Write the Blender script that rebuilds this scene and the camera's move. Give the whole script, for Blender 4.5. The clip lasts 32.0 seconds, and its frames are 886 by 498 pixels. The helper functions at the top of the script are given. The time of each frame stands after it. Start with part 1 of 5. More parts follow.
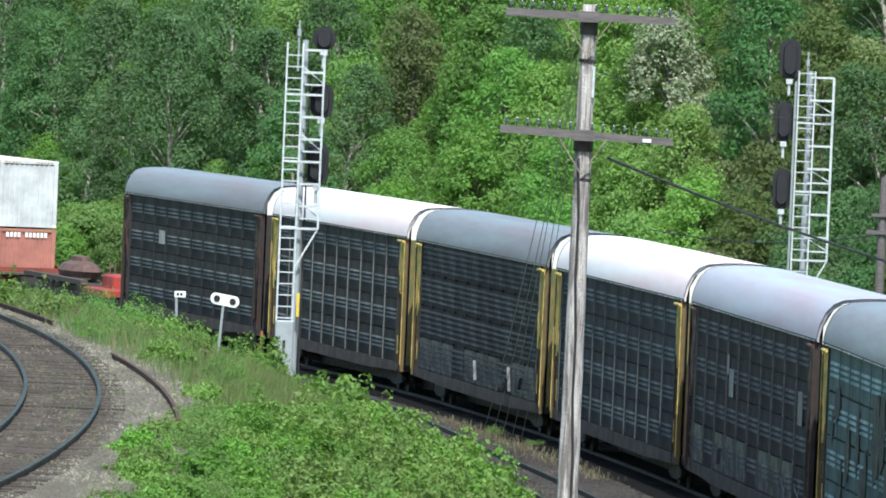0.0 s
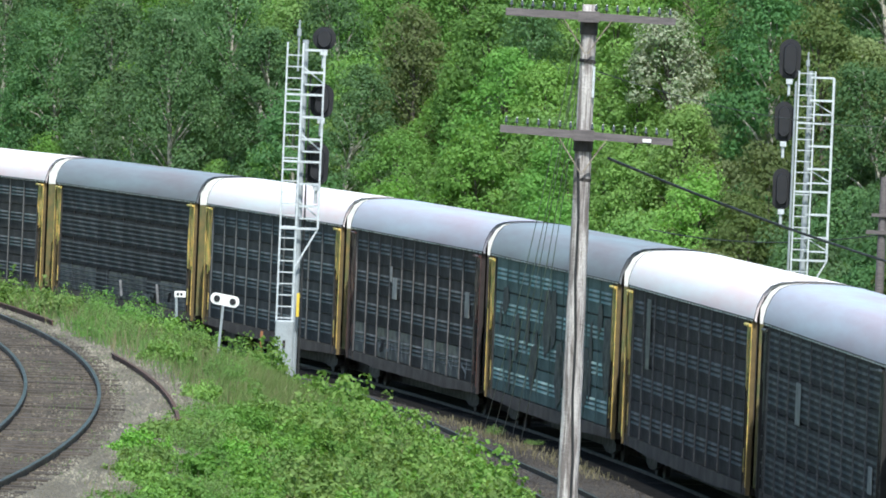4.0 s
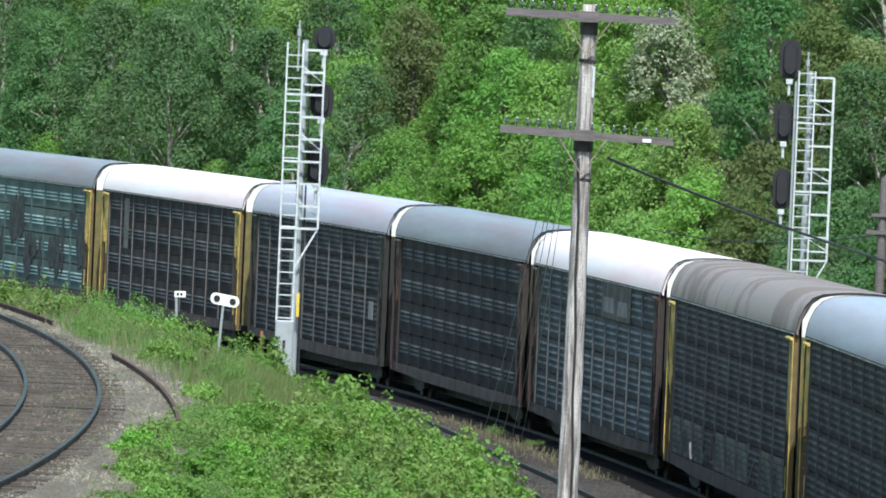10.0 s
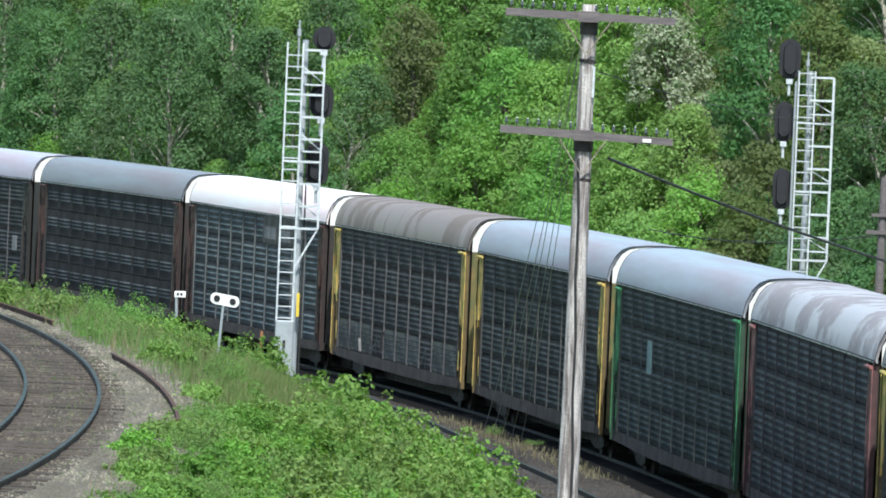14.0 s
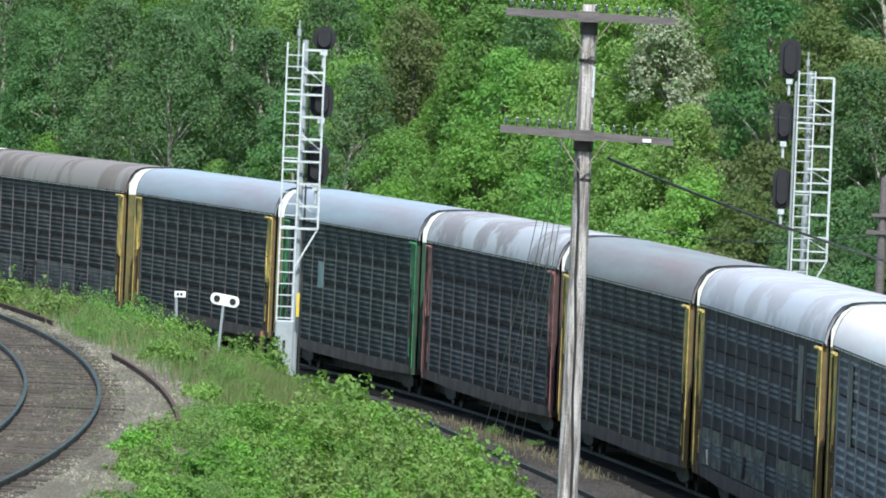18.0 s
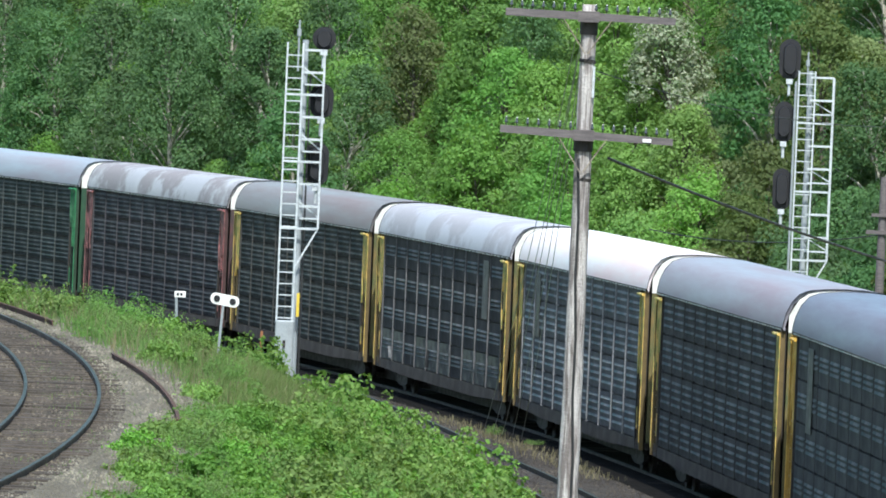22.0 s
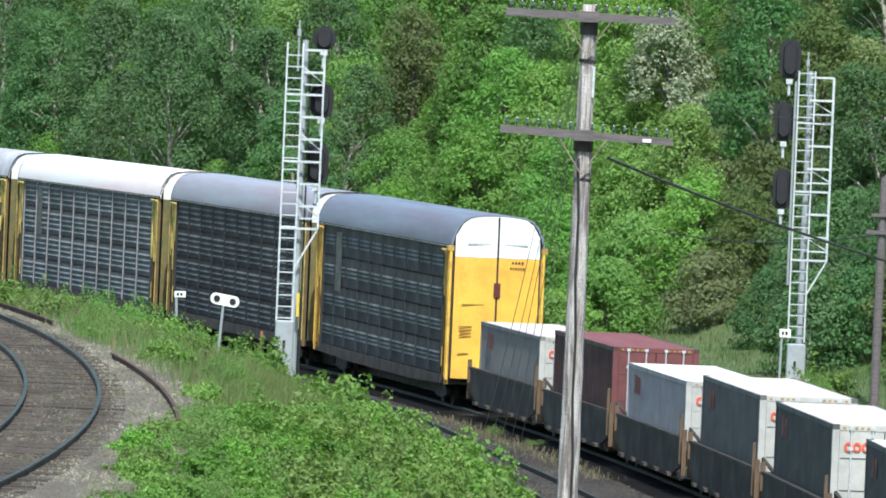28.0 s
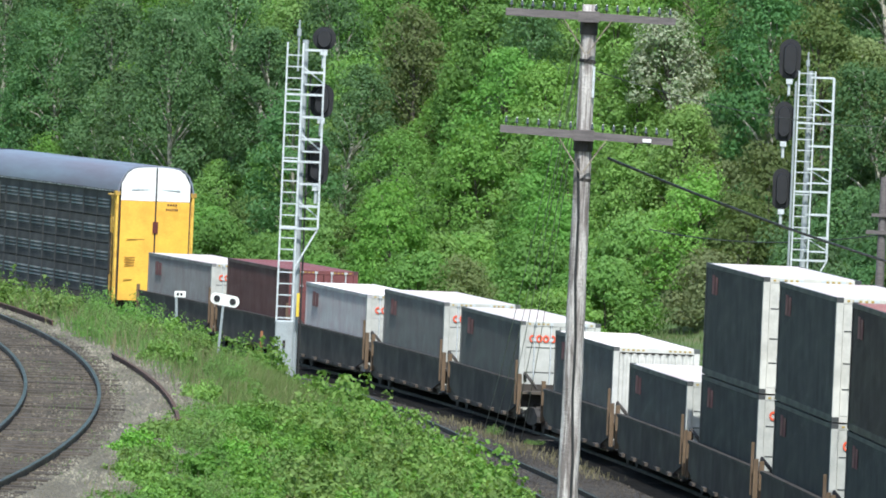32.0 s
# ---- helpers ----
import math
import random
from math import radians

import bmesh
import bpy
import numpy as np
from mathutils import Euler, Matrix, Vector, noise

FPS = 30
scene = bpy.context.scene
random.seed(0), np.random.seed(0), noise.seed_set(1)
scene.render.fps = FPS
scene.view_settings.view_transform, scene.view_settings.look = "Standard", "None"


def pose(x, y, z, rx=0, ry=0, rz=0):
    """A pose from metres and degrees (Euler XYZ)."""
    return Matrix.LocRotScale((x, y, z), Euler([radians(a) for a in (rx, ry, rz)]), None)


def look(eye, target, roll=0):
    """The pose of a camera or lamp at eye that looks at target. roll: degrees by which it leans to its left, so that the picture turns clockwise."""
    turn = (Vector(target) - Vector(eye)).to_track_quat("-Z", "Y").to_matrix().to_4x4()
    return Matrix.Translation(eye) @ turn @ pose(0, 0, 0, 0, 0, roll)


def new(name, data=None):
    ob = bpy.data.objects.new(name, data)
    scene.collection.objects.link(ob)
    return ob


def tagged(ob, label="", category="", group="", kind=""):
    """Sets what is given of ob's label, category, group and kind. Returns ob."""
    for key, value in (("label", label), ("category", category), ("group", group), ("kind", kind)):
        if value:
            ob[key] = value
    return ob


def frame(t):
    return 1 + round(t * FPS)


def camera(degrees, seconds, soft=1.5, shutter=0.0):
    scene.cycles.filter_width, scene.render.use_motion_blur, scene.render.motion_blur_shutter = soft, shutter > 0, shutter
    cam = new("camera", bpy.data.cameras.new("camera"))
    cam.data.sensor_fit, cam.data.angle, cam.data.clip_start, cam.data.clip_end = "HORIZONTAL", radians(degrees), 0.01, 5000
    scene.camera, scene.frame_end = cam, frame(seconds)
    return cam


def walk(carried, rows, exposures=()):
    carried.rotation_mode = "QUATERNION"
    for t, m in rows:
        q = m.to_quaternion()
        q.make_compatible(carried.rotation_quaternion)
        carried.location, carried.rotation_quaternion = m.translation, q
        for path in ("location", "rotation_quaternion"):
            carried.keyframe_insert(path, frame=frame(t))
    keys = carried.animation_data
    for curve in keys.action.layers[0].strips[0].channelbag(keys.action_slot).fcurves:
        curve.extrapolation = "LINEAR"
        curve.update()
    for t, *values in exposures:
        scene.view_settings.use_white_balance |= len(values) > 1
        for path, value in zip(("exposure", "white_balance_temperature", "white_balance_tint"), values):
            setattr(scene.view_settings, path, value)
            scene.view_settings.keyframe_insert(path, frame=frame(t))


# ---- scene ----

# ================= camera =================
FOV = 5.3914
EYE = (0.0, 0.0, 12.2745)
TILT = 0.0244640
cam = camera(FOV, 32.0, 1.8)
AIM = (0.0, 100 * math.cos(TILT), EYE[2] - 100 * math.sin(TILT))
walk(cam, [(0.0, look(EYE, AIM, 2.4403)), (32.0, look(EYE, AIM, 2.4403))], exposures=((0.0, 0.5, 6150.0, 5.0), (32.0, 0.5, 6150.0, 5.0)))

# ================= world and sun =================
SUN_EL, SUN_AZ = radians(54), radians(5.0)          # azimuth from -y towards +x
sun_dir = Vector((math.cos(SUN_EL) * math.sin(SUN_AZ), -math.cos(SUN_EL) * math.cos(SUN_AZ), math.sin(SUN_EL)))
world = bpy.data.worlds.new("sky_world")
scene.world = world
world.use_nodes = True
wn = world.node_tree
sky = wn.nodes.new("ShaderNodeTexSky")
sky.sky_type, sky.sun_disc = "NISHITA", False
sky.sun_elevation, sky.sun_rotation = SUN_EL, math.atan2(sun_dir.x, sun_dir.y)
sky.air_density, sky.dust_density = 1.0, 1.5
bg = wn.nodes["Background"]
bg.inputs["Strength"].default_value = 0.15
wn.links.new(sky.outputs[0], bg.inputs["Color"])
sun = new("sun", bpy.data.lights.new("sun", "SUN"))
sun.data.energy, sun.data.angle, sun.data.color = 4.6, radians(0.53), (1.0, 0.965, 0.90)
sun.matrix_world = look(sun_dir * 100, (0, 0, 0))

# ================= plan: the curved main line =================
P0, HEAD0, KAPPA = (4.07993, 279.96277), 1.70830929, 1.11762516e-3
S_STRAIGHT = -90.0


def line_at(s):
    """Point and heading on the main line's centre, s metres along it, away from the viewer."""
    q = max(s, S_STRAIGHT)
    a = HEAD0 + KAPPA * q
    x = P0[0] + (math.sin(a) - math.sin(HEAD0)) / KAPPA
    y = P0[1] - (math.cos(a) - math.cos(HEAD0)) / KAPPA
    return x + (s - q) * math.cos(a), y + (s - q) * math.sin(a), a


def easement(s):
    """How far the laid track strays to the left of the true arc."""
    q = min(max(s, -80.0), 140.0) / 100
    return (((0.04488 * q + 0.36003) * q + 0.14218) * q - 0.23306) * q - 0.08888


def on_line(s, u, z):
    """A point u metres to the left of the main line."""
    x, y, a = line_at(s)
    u += easement(s)
    return Vector((x - u * math.sin(a), y + u * math.cos(a), z))


CX, CY = P0[0] - math.sin(HEAD0) / KAPPA, P0[1] + math.cos(HEAD0) / KAPPA
XS, YS, AS = line_at(S_STRAIGHT)


def main_su(x, y):
    """Along and left-of distances of a ground point from the main line."""
    t = (x - XS) * math.cos(AS) + (y - YS) * math.sin(AS)
    if t < 0:
        s = S_STRAIGHT + t
        return s, -(x - XS) * math.sin(AS) + (y - YS) * math.cos(AS) - easement(s)
    s = (math.atan2(y - CY, x - CX) + math.pi / 2 - HEAD0) / KAPPA
    return s, 1 / KAPPA - math.hypot(x - CX, y - CY) - easement(s)


# the branch line on the bank: a tighter curve, higher up
BR_C, BR_R, BR_Z = (-419.126, 175.206), 411.824, 4.4


def on_branch(w, r, z):
    """w metres along the branch from its bend towards the viewer's right, r metres outwards of its centre."""
    a = w / BR_R
    return Vector((BR_C[0] + (BR_R + r) * math.cos(a), BR_C[1] + (BR_R + r) * math.sin(a), z))


def branch_r(x, y):
    return math.hypot(x - BR_C[0], y - BR_C[1]) - BR_R


def near_u(s):
    """Left-of distance of the siding's centre, which draws in towards a turnout."""
    return 4.82 - 0.03 * max(s + 12.0, 0.0)


def ease(t):
    t = min(max(t, 0.0), 1.0)
    return t * t * (3 - 2 * t)


def ground_z(x, y):
    s, u = main_su(x, y)
    n = noise.noise(Vector((x * 0.09, y * 0.09, 3.1)))
    n2 = noise.noise(Vector((x * 0.5, y * 0.5, 7.7)))
    if u >= 0:
        r = branch_r(x, y)
        ub = u + max(r - 2.7, 0.0) if r > 2.7 else u       # where the bank's top edge lies
        toe = 6.4
        if r <= 2.7:
            t = 1.0
        else:
            t = (u - toe) / max(ub - toe, 0.5) if u > toe else 0.0
        t = 0.45 * min(max(t, 0), 1) + 0.55 * ease(t)
        z = -0.15 + 4.2 * t
        if 0 < t < 1:
            z += (0.35 * n + 0.12 * n2) * min(1, 4 * t * (1 - t))
        if r < -2.6:
            z += min(0.03 * (-2.6 - r), 1.5) * (1 + n) + 0.1 * n2 * min(1, -2.6 - r)
        if y < 125:
            z = z + (10.6 - z) * ease((125 - y) / 105) * ease((u - 8) / 6)
        return z
    v = -u
    if v < 4.5:
        return -0.15
    z = -0.15 + 0.115 * min(v - 4.5, 13.0)
    if v > 16:
        k = min(v - 16, 70.0)
        z += 0.53 * k - 0.0012 * k * k
    z += (1.2 * n if v > 22 else 0.25 * n * min(1, (v - 4.5) / 5)) + 0.08 * n2
    return z


# ================= mesh and material helpers =================
class Build:
    """Collects vertices and faces of one mesh."""

    def __init__(self):
        self.v, self.f = [], []

    def add(self, verts, faces):
        k = len(self.v)
        self.v += [tuple(p) for p in verts]
        self.f += [tuple(i + k for i in fc) for fc in faces]
        return self

    def box(self, x0, x1, y0, y1, z0, z1):
        vs = [(x, y, z) for x in (x0, x1) for y in (y0, y1) for z in (z0, z1)]
        return self.add(vs, [(0, 1, 3, 2), (4, 6, 7, 5), (0, 4, 5, 1), (2, 3, 7, 6), (0, 2, 6, 4), (1, 5, 7, 3)])

    def loft(self, rings, close=True, caps=True):
        n, k = len(rings[0]), len(self.v)
        for r in rings:
            self.v += [tuple(p) for p in r]
        for i in range(len(rings) - 1):
            for j in range(n if close else n - 1):
                a, b = k + i * n + j, k + i * n + (j + 1) % n
                self.f.append((a, b, b + n, a + n))
        if caps and close:
            self.f.append(tuple(range(k + n - 1, k - 1, -1)))
            self.f.append(tuple(range(k + (len(rings) - 1) * n, k + len(rings) * n)))
        return self

    def tube(self, pts, rad, sides=6):
        pts = [Vector(p) for p in pts]
        rads = rad if isinstance(rad, (list, tuple)) else [rad] * len(pts)
        rings = []
        for i, p in enumerate(pts):
            d = (pts[min(i + 1, len(pts) - 1)] - pts[max(i - 1, 0)]).normalized()
            ref = Vector((0, 0, 1)) if abs(d.z) < 0.9 else Vector((1, 0, 0))
            e1 = d.cross(ref).normalized()
            e2 = d.cross(e1)
            rings.append([p + (e1 * math.cos(q) + e2 * math.sin(q)) * rads[i] for q in (2 * math.pi * j / sides for j in range(sides))])
        return self.loft(rings)

    def bar(self, a, b, w, h):
        """A square bar from a to b, w wide, h high."""
        a, b = Vector(a), Vector(b)
        d = (b - a).normalized()
        ref = Vector((0, 0, 1)) if abs(d.z) < 0.9 else Vector((0, 1, 0))
        e1 = d.cross(ref).normalized() * w / 2
        e2 = d.cross(e1).normalized() * h / 2
        return self.loft([[p - e1 - e2, p + e1 - e2, p + e1 + e2, p - e1 + e2] for p in (a, b)])

    def disc(self, c, rad, axis, thick, sides=16):
        c, ax = Vector(c), Vector(axis).normalized()
        return self.tube([c - ax * thick / 2, c + ax * thick / 2], rad, sides)

    def mesh(self, name, mat, smooth=False):
        me = bpy.data.meshes.new(name)
        me.from_pydata(self.v, [], self.f)
        for m in (mat if isinstance(mat, tuple) else (mat,)):
            if m:
                me.materials.append(m)
        if isinstance(mat, tuple):
            for k, slot in self.slots.items():
                me.polygons[k].material_index = slot
        if smooth:
            me.polygons.foreach_set("use_smooth", [True] * len(me.polygons))
        me.update()
        return me


def part(name, data, material, parent, label="", place=None):
    """Links a mesh as one object under a thing or a part."""
    me = data.mesh(name, material) if isinstance(data, Build) else data
    ob = new(name, me)
    ob.parent = parent
    if place is not None:
        ob.matrix_basis = place
    return tagged(ob, label)


def thing(name, m, label, category, group="", kind=""):
    ob = new(name)
    ob.empty_display_size = 0.2
    ob.matrix_basis = m
    return tagged(ob, label, category, group, kind)


def solid(name, data, material, label, category, kind="structure", group=""):
    ob = new(name, data.mesh(name, material) if isinstance(data, Build) else data)
    return tagged(ob, label, category, group, kind)


def bevel_box(x0, x1, y0, y1, z0, z1, c):
    """A box with its upright and upper edges chamfered."""
    def ring(a, z):
        return [(x0 + a, y0 + a + c, z), (x0 + a + c, y0 + a, z), (x1 - a - c, y0 + a, z), (x1 - a, y0 + a + c, z),
                (x1 - a, y1 - a - c, z), (x1 - a - c, y1 - a, z), (x0 + a + c, y1 - a, z), (x0 + a, y1 - a - c, z)]
    return Build().loft([ring(0, z0), ring(0, z1 - c), ring(c, z1)])


def nodes_of(mat):
    mat.use_nodes = True
    nt = mat.node_tree
    return nt, nt.nodes, nt.links, nt.nodes["Principled BSDF"]


def noise_node(nt, coord, scale, detail=5.0, rough=0.55, stretch=None):
    nz = nt.nodes.new("ShaderNodeTexNoise")
    nz.inputs["Scale"].default_value, nz.inputs["Detail"].default_value, nz.inputs["Roughness"].default_value = scale, detail, rough
    if stretch:
        mp = nt.nodes.new("ShaderNodeMapping")
        mp.inputs["Scale"].default_value = stretch
        nt.links.new(coord, mp.inputs["Vector"])
        coord = mp.outputs[0]
    nt.links.new(coord, nz.inputs["Vector"])
    return nz.outputs["Fac"]


def ramp(nt, fac, lo, hi):
    m = nt.nodes.new("ShaderNodeMapRange")
    m.inputs["From Min"].default_value, m.inputs["From Max"].default_value = lo, hi
    nt.links.new(fac, m.inputs["Value"])
    return m.outputs[0]


def mix(nt, fac, a, b, kind="MIX"):
    m = nt.nodes.new("ShaderNodeMix")
    m.data_type, m.blend_type = "RGBA", kind
    for sock, val in ((m.inputs[0], fac), (m.inputs[6], a), (m.inputs[7], b)):
        if isinstance(val, tuple):
            sock.default_value = (*val, 1.0)
        elif isinstance(val, (int, float)):
            sock.default_value = val
        else:
            nt.links.new(val, sock)
    return m.outputs[2]


def surface(name, base, second, scale=3.0, fine=40.0, rough=0.6, metal=0.0, bump=0.15, grime=None, grime_amt=0.5,
            stretch=None, random_amt=0.0, run=(1.0, 1.0, 0.18), fine_mix=0.35, lo=0.35, hi=0.65, bump_dist=0.01, spec=0.5):
    """Paint, metal, wood, stone: two colours mixed by a coarse and a fine grain, with stains, and a fine relief."""
    mat = bpy.data.materials.new(name)
    nt, nd, ln, bsdf = nodes_of(mat)
    tc = nd.new("ShaderNodeTexCoord").outputs["Object"]
    coarse = ramp(nt, noise_node(nt, tc, scale, 6, 0.6, stretch), lo, hi)
    col = mix(nt, coarse, base, second)
    fn = noise_node(nt, tc, fine, 4, 0.6)
    col = mix(nt, fine_mix, col, mix(nt, ramp(nt, fn, 0.3, 0.7), (0.25, 0.25, 0.25), (0.75, 0.75, 0.75)), "OVERLAY")
    if grime:
        g = ramp(nt, noise_node(nt, tc, scale * 0.6, 7, 0.7, run), 0.5, 0.75)
        gm = nd.new("ShaderNodeMath")
        gm.operation = "MULTIPLY"
        ln.new(g, gm.inputs[0])
        gm.inputs[1].default_value = grime_amt
        col = mix(nt, gm.outputs[0], col, grime)
    if random_amt:
        oi = nd.new("ShaderNodeObjectInfo")
        hs = nd.new("ShaderNodeHueSaturation")
        v = nd.new("ShaderNodeMapRange")
        v.inputs["To Min"].default_value, v.inputs["To Max"].default_value = 1 - random_amt, 1 + random_amt
        ln.new(oi.outputs["Random"], v.inputs["Value"])
        ln.new(v.outputs[0], hs.inputs["Value"])
        ln.new(col, hs.inputs["Color"])
        col = hs.outputs[0]
    ln.new(col, bsdf.inputs["Base Color"])
    rr = nd.new("ShaderNodeMapRange")
    rr.inputs["To Min"].default_value, rr.inputs["To Max"].default_value = max(rough - 0.12, 0.05), min(rough + 0.12, 1)
    ln.new(coarse, rr.inputs["Value"])
    ln.new(rr.outputs[0], bsdf.inputs["Roughness"])
    bsdf.inputs["Metallic"].default_value = metal
    bsdf.inputs["Specular IOR Level"].default_value = spec
    if bump:
        bp = nd.new("ShaderNodeBump")
        bp.inputs["Strength"].default_value, bp.inputs["Distance"].default_value = bump, bump_dist
        ln.new(fn, bp.inputs["Height"])
        ln.new(bp.outputs[0], bsdf.inputs["Normal"])
    return mat


def leaf_stuff(name, dark, light, trans=0.36):
    """Leaves: colour varies from plant to plant and from leaf to leaf; some light passes through."""
    mat = bpy.data.materials.new(name)
    nt, nd, ln, bsdf = nodes_of(mat)
    geo = nd.new("ShaderNodeNewGeometry")
    oi = nd.new("ShaderNodeObjectInfo")
    tc = nd.new("ShaderNodeTexCoord").outputs["Object"]
    col = mix(nt, geo.outputs["Random Per Island"], dark, light)
    big = ramp(nt, noise_node(nt, tc, 0.8, 3, 0.5), 0.3, 0.7)
    col = mix(nt, mix(nt, big, (0.0, 0.0, 0.0), (0.4, 0.4, 0.4)), col, light)
    hs = nd.new("ShaderNodeHueSaturation")
    for sock, a, b in (("Hue", 0.487, 0.509), ("Value", 0.78, 1.25), ("Saturation", 0.82, 0.98)):
        mr = nd.new("ShaderNodeMapRange")
        mr.inputs["To Min"].default_value, mr.inputs["To Max"].default_value = a, b
        if sock == "Value":
            fr = nd.new("ShaderNodeMath")
            fr.operation = "FRACT"
            mu = nd.new("ShaderNodeMath")
            mu.operation = "MULTIPLY"
            mu.inputs[1].default_value = 7.31
            ln.new(oi.outputs["Random"], mu.inputs[0])
            ln.new(mu.outputs[0], fr.inputs[0])
            ln.new(fr.outputs[0], mr.inputs["Value"])
        else:
            ln.new(oi.outputs["Random"], mr.inputs["Value"])
        ln.new(mr.outputs[0], hs.inputs[sock])
    ln.new(col, hs.inputs["Color"])
    ln.new(hs.outputs[0], bsdf.inputs["Base Color"])
    bsdf.inputs["Roughness"].default_value = 0.7
    bsdf.inputs["Specular IOR Level"].default_value = 0.18
    tr = nd.new("ShaderNodeBsdfTranslucent")
    ln.new(mix(nt, 1.0, hs.outputs[0], (1.28, 1.2, 0.62), "MULTIPLY"), tr.inputs["Color"])
    ms = nd.new("ShaderNodeMixShader")
    ms.inputs[0].default_value = trans
    ln.new(bsdf.outputs[0], ms.inputs[1])
    ln.new(tr.outputs[0], ms.inputs[2])
    ln.new(ms.outputs[0], nd["Material Output"].inputs["Surface"])
    return mat


# ================= materials =================
M = {}
M["soil"] = surface("soil_and_grass", (0.06, 0.115, 0.026), (0.10, 0.105, 0.045), 0.5, 9, 0.9, bump=0.6, bump_dist=0.05)
M["ballast"] = surface("ballast_stone", (0.046, 0.039, 0.034), (0.027, 0.023, 0.021), 1.2, 26, 0.9, bump=0.9, bump_dist=0.04, grime=(0.06, 0.05, 0.04))
# Oil stain plus the train's shadow, both put into the black colour.
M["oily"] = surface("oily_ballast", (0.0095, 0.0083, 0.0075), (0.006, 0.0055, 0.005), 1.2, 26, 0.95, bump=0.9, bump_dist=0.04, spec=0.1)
M["branch_bed"] = surface("mottled_branch_ballast", (0.098, 0.087, 0.062), (0.032, 0.028, 0.021), 1.6, 14, 0.95, bump=0.9, bump_dist=0.04, stretch=(1.0, 0.11, 1.0), grime=(0.10, 0.11, 0.05), grime_amt=0.55, run=(1.0, 0.1, 1.0), lo=0.4, hi=0.6)
M["gravel"] = surface("pale_gravel", (0.148, 0.132, 0.098), (0.079, 0.070, 0.052), 0.9, 22, 0.95, bump=0.9, bump_dist=0.04, grime=(0.12, 0.105, 0.08), stretch=(1.0, 0.12, 1.0), run=(1.0, 0.12, 1.0), grime_amt=0.8)
M["tie"] = surface("old_tie_wood", (0.072, 0.058, 0.045), (0.034, 0.027, 0.022), 2.0, 30, 0.9, bump=0.5, stretch=(8, 1, 8), random_amt=0.35)
M["rail"] = surface("rail_steel", (0.055, 0.046, 0.042), (0.035, 0.031, 0.030), 4, 50, 0.6, 0.3, bump=0.2)
M["rail_head"] = surface("worn_rail_head", (0.050, 0.078, 0.072), (0.032, 0.045, 0.045), 3, 60, 0.78, 0.2, bump=0.05)
def stone_stuff(name, a, b):
    mat = bpy.data.materials.new(name)
    nt, nd, ln, bsdf = nodes_of(mat)
    geo = nd.new("ShaderNodeNewGeometry")
    tc = nd.new("ShaderNodeTexCoord").outputs["Object"]
    col = mix(nt, geo.outputs["Random Per Island"], a, b)
    col = mix(nt, mix(nt, ramp(nt, noise_node(nt, tc, 0.9, 5, 0.6, (1.0, 0.22, 1.0)), 0.4, 0.6), (0.0, 0.0, 0.0), (0.85, 0.85, 0.85)), col, a)
    ln.new(col, bsdf.inputs["Base Color"])
    bsdf.inputs["Roughness"].default_value = 0.95
    return mat


M["stone"] = stone_stuff("loose_pale_stone", (0.094, 0.086, 0.068), (0.31, 0.285, 0.22))
M["stone_brown"] = stone_stuff("loose_brown_stone", (0.024, 0.020, 0.018), (0.10, 0.086, 0.07))
M["stone_branch"] = stone_stuff("loose_branch_ballast", (0.034, 0.028, 0.021), (0.21, 0.18, 0.135))
M["straw"] = leaf_stuff("dry_straw", (0.13, 0.13, 0.05), (0.30, 0.27, 0.14), trans=0.25)
M["hay"] = leaf_stuff("olive_grass", (0.10, 0.16, 0.035), (0.20, 0.26, 0.085), trans=0.4)
M["rust"] = surface("rusty_steel", (0.105, 0.055, 0.037), (0.055, 0.032, 0.025), 5, 50, 0.85, 0.2, bump=0.4)
M["pole_wood"] = surface("weathered_pole_wood", (0.50, 0.47, 0.45), (0.19, 0.165, 0.155), 3, 24, 0.85, bump=0.9, stretch=(5, 5, 0.35), grime=(0.06, 0.04, 0.036), grime_amt=0.9, run=(4.0, 4.0, 0.22), lo=0.42, hi=0.58, bump_dist=0.03)
M["arm_wood"] = surface("grey_crossarm_wood", (0.15, 0.13, 0.13), (0.085, 0.075, 0.077), 4, 40, 0.85, bump=0.6, stretch=(0.5, 5, 5))
M["galv"] = surface("galvanised_steel", (0.66, 0.69, 0.71), (0.47, 0.50, 0.52), 9, 60, 0.45, 0.35, bump=0.1)
M["mast_grey"] = surface("silver_paint", (0.40, 0.43, 0.45), (0.31, 0.34, 0.36), 2, 40, 0.5, 0.3, bump=0.1, grime=(0.25, 0.22, 0.2), grime_amt=0.3)
M["black"] = surface("black_paint", (0.007, 0.007, 0.010), (0.011, 0.011, 0.014), 4, 50, 0.6, bump=0.08)
M["iron"] = surface("dark_iron", (0.045, 0.038, 0.034), (0.03, 0.026, 0.024), 3, 40, 0.7, 0.2, bump=0.3)
M["underframe"] = surface("dusty_underframe", (0.060, 0.050, 0.041), (0.085, 0.070, 0.056), 2, 30, 0.85, bump=0.3)
M["sill"] = surface("dusty_side_sill", (0.082, 0.066, 0.055), (0.055, 0.045, 0.039), 1.2, 30, 0.9, bump=0.2, grime=(0.03, 0.026, 0.024), grime_amt=0.5)
M["concrete"] = surface("concrete", (0.42, 0.40, 0.37), (0.34, 0.32, 0.29), 3, 30, 0.9, bump=0.4)
M["latch"] = surface("dark_red_latch", (0.10, 0.018, 0.016), (0.06, 0.014, 0.012), 4, 40, 0.6, bump=0.1)
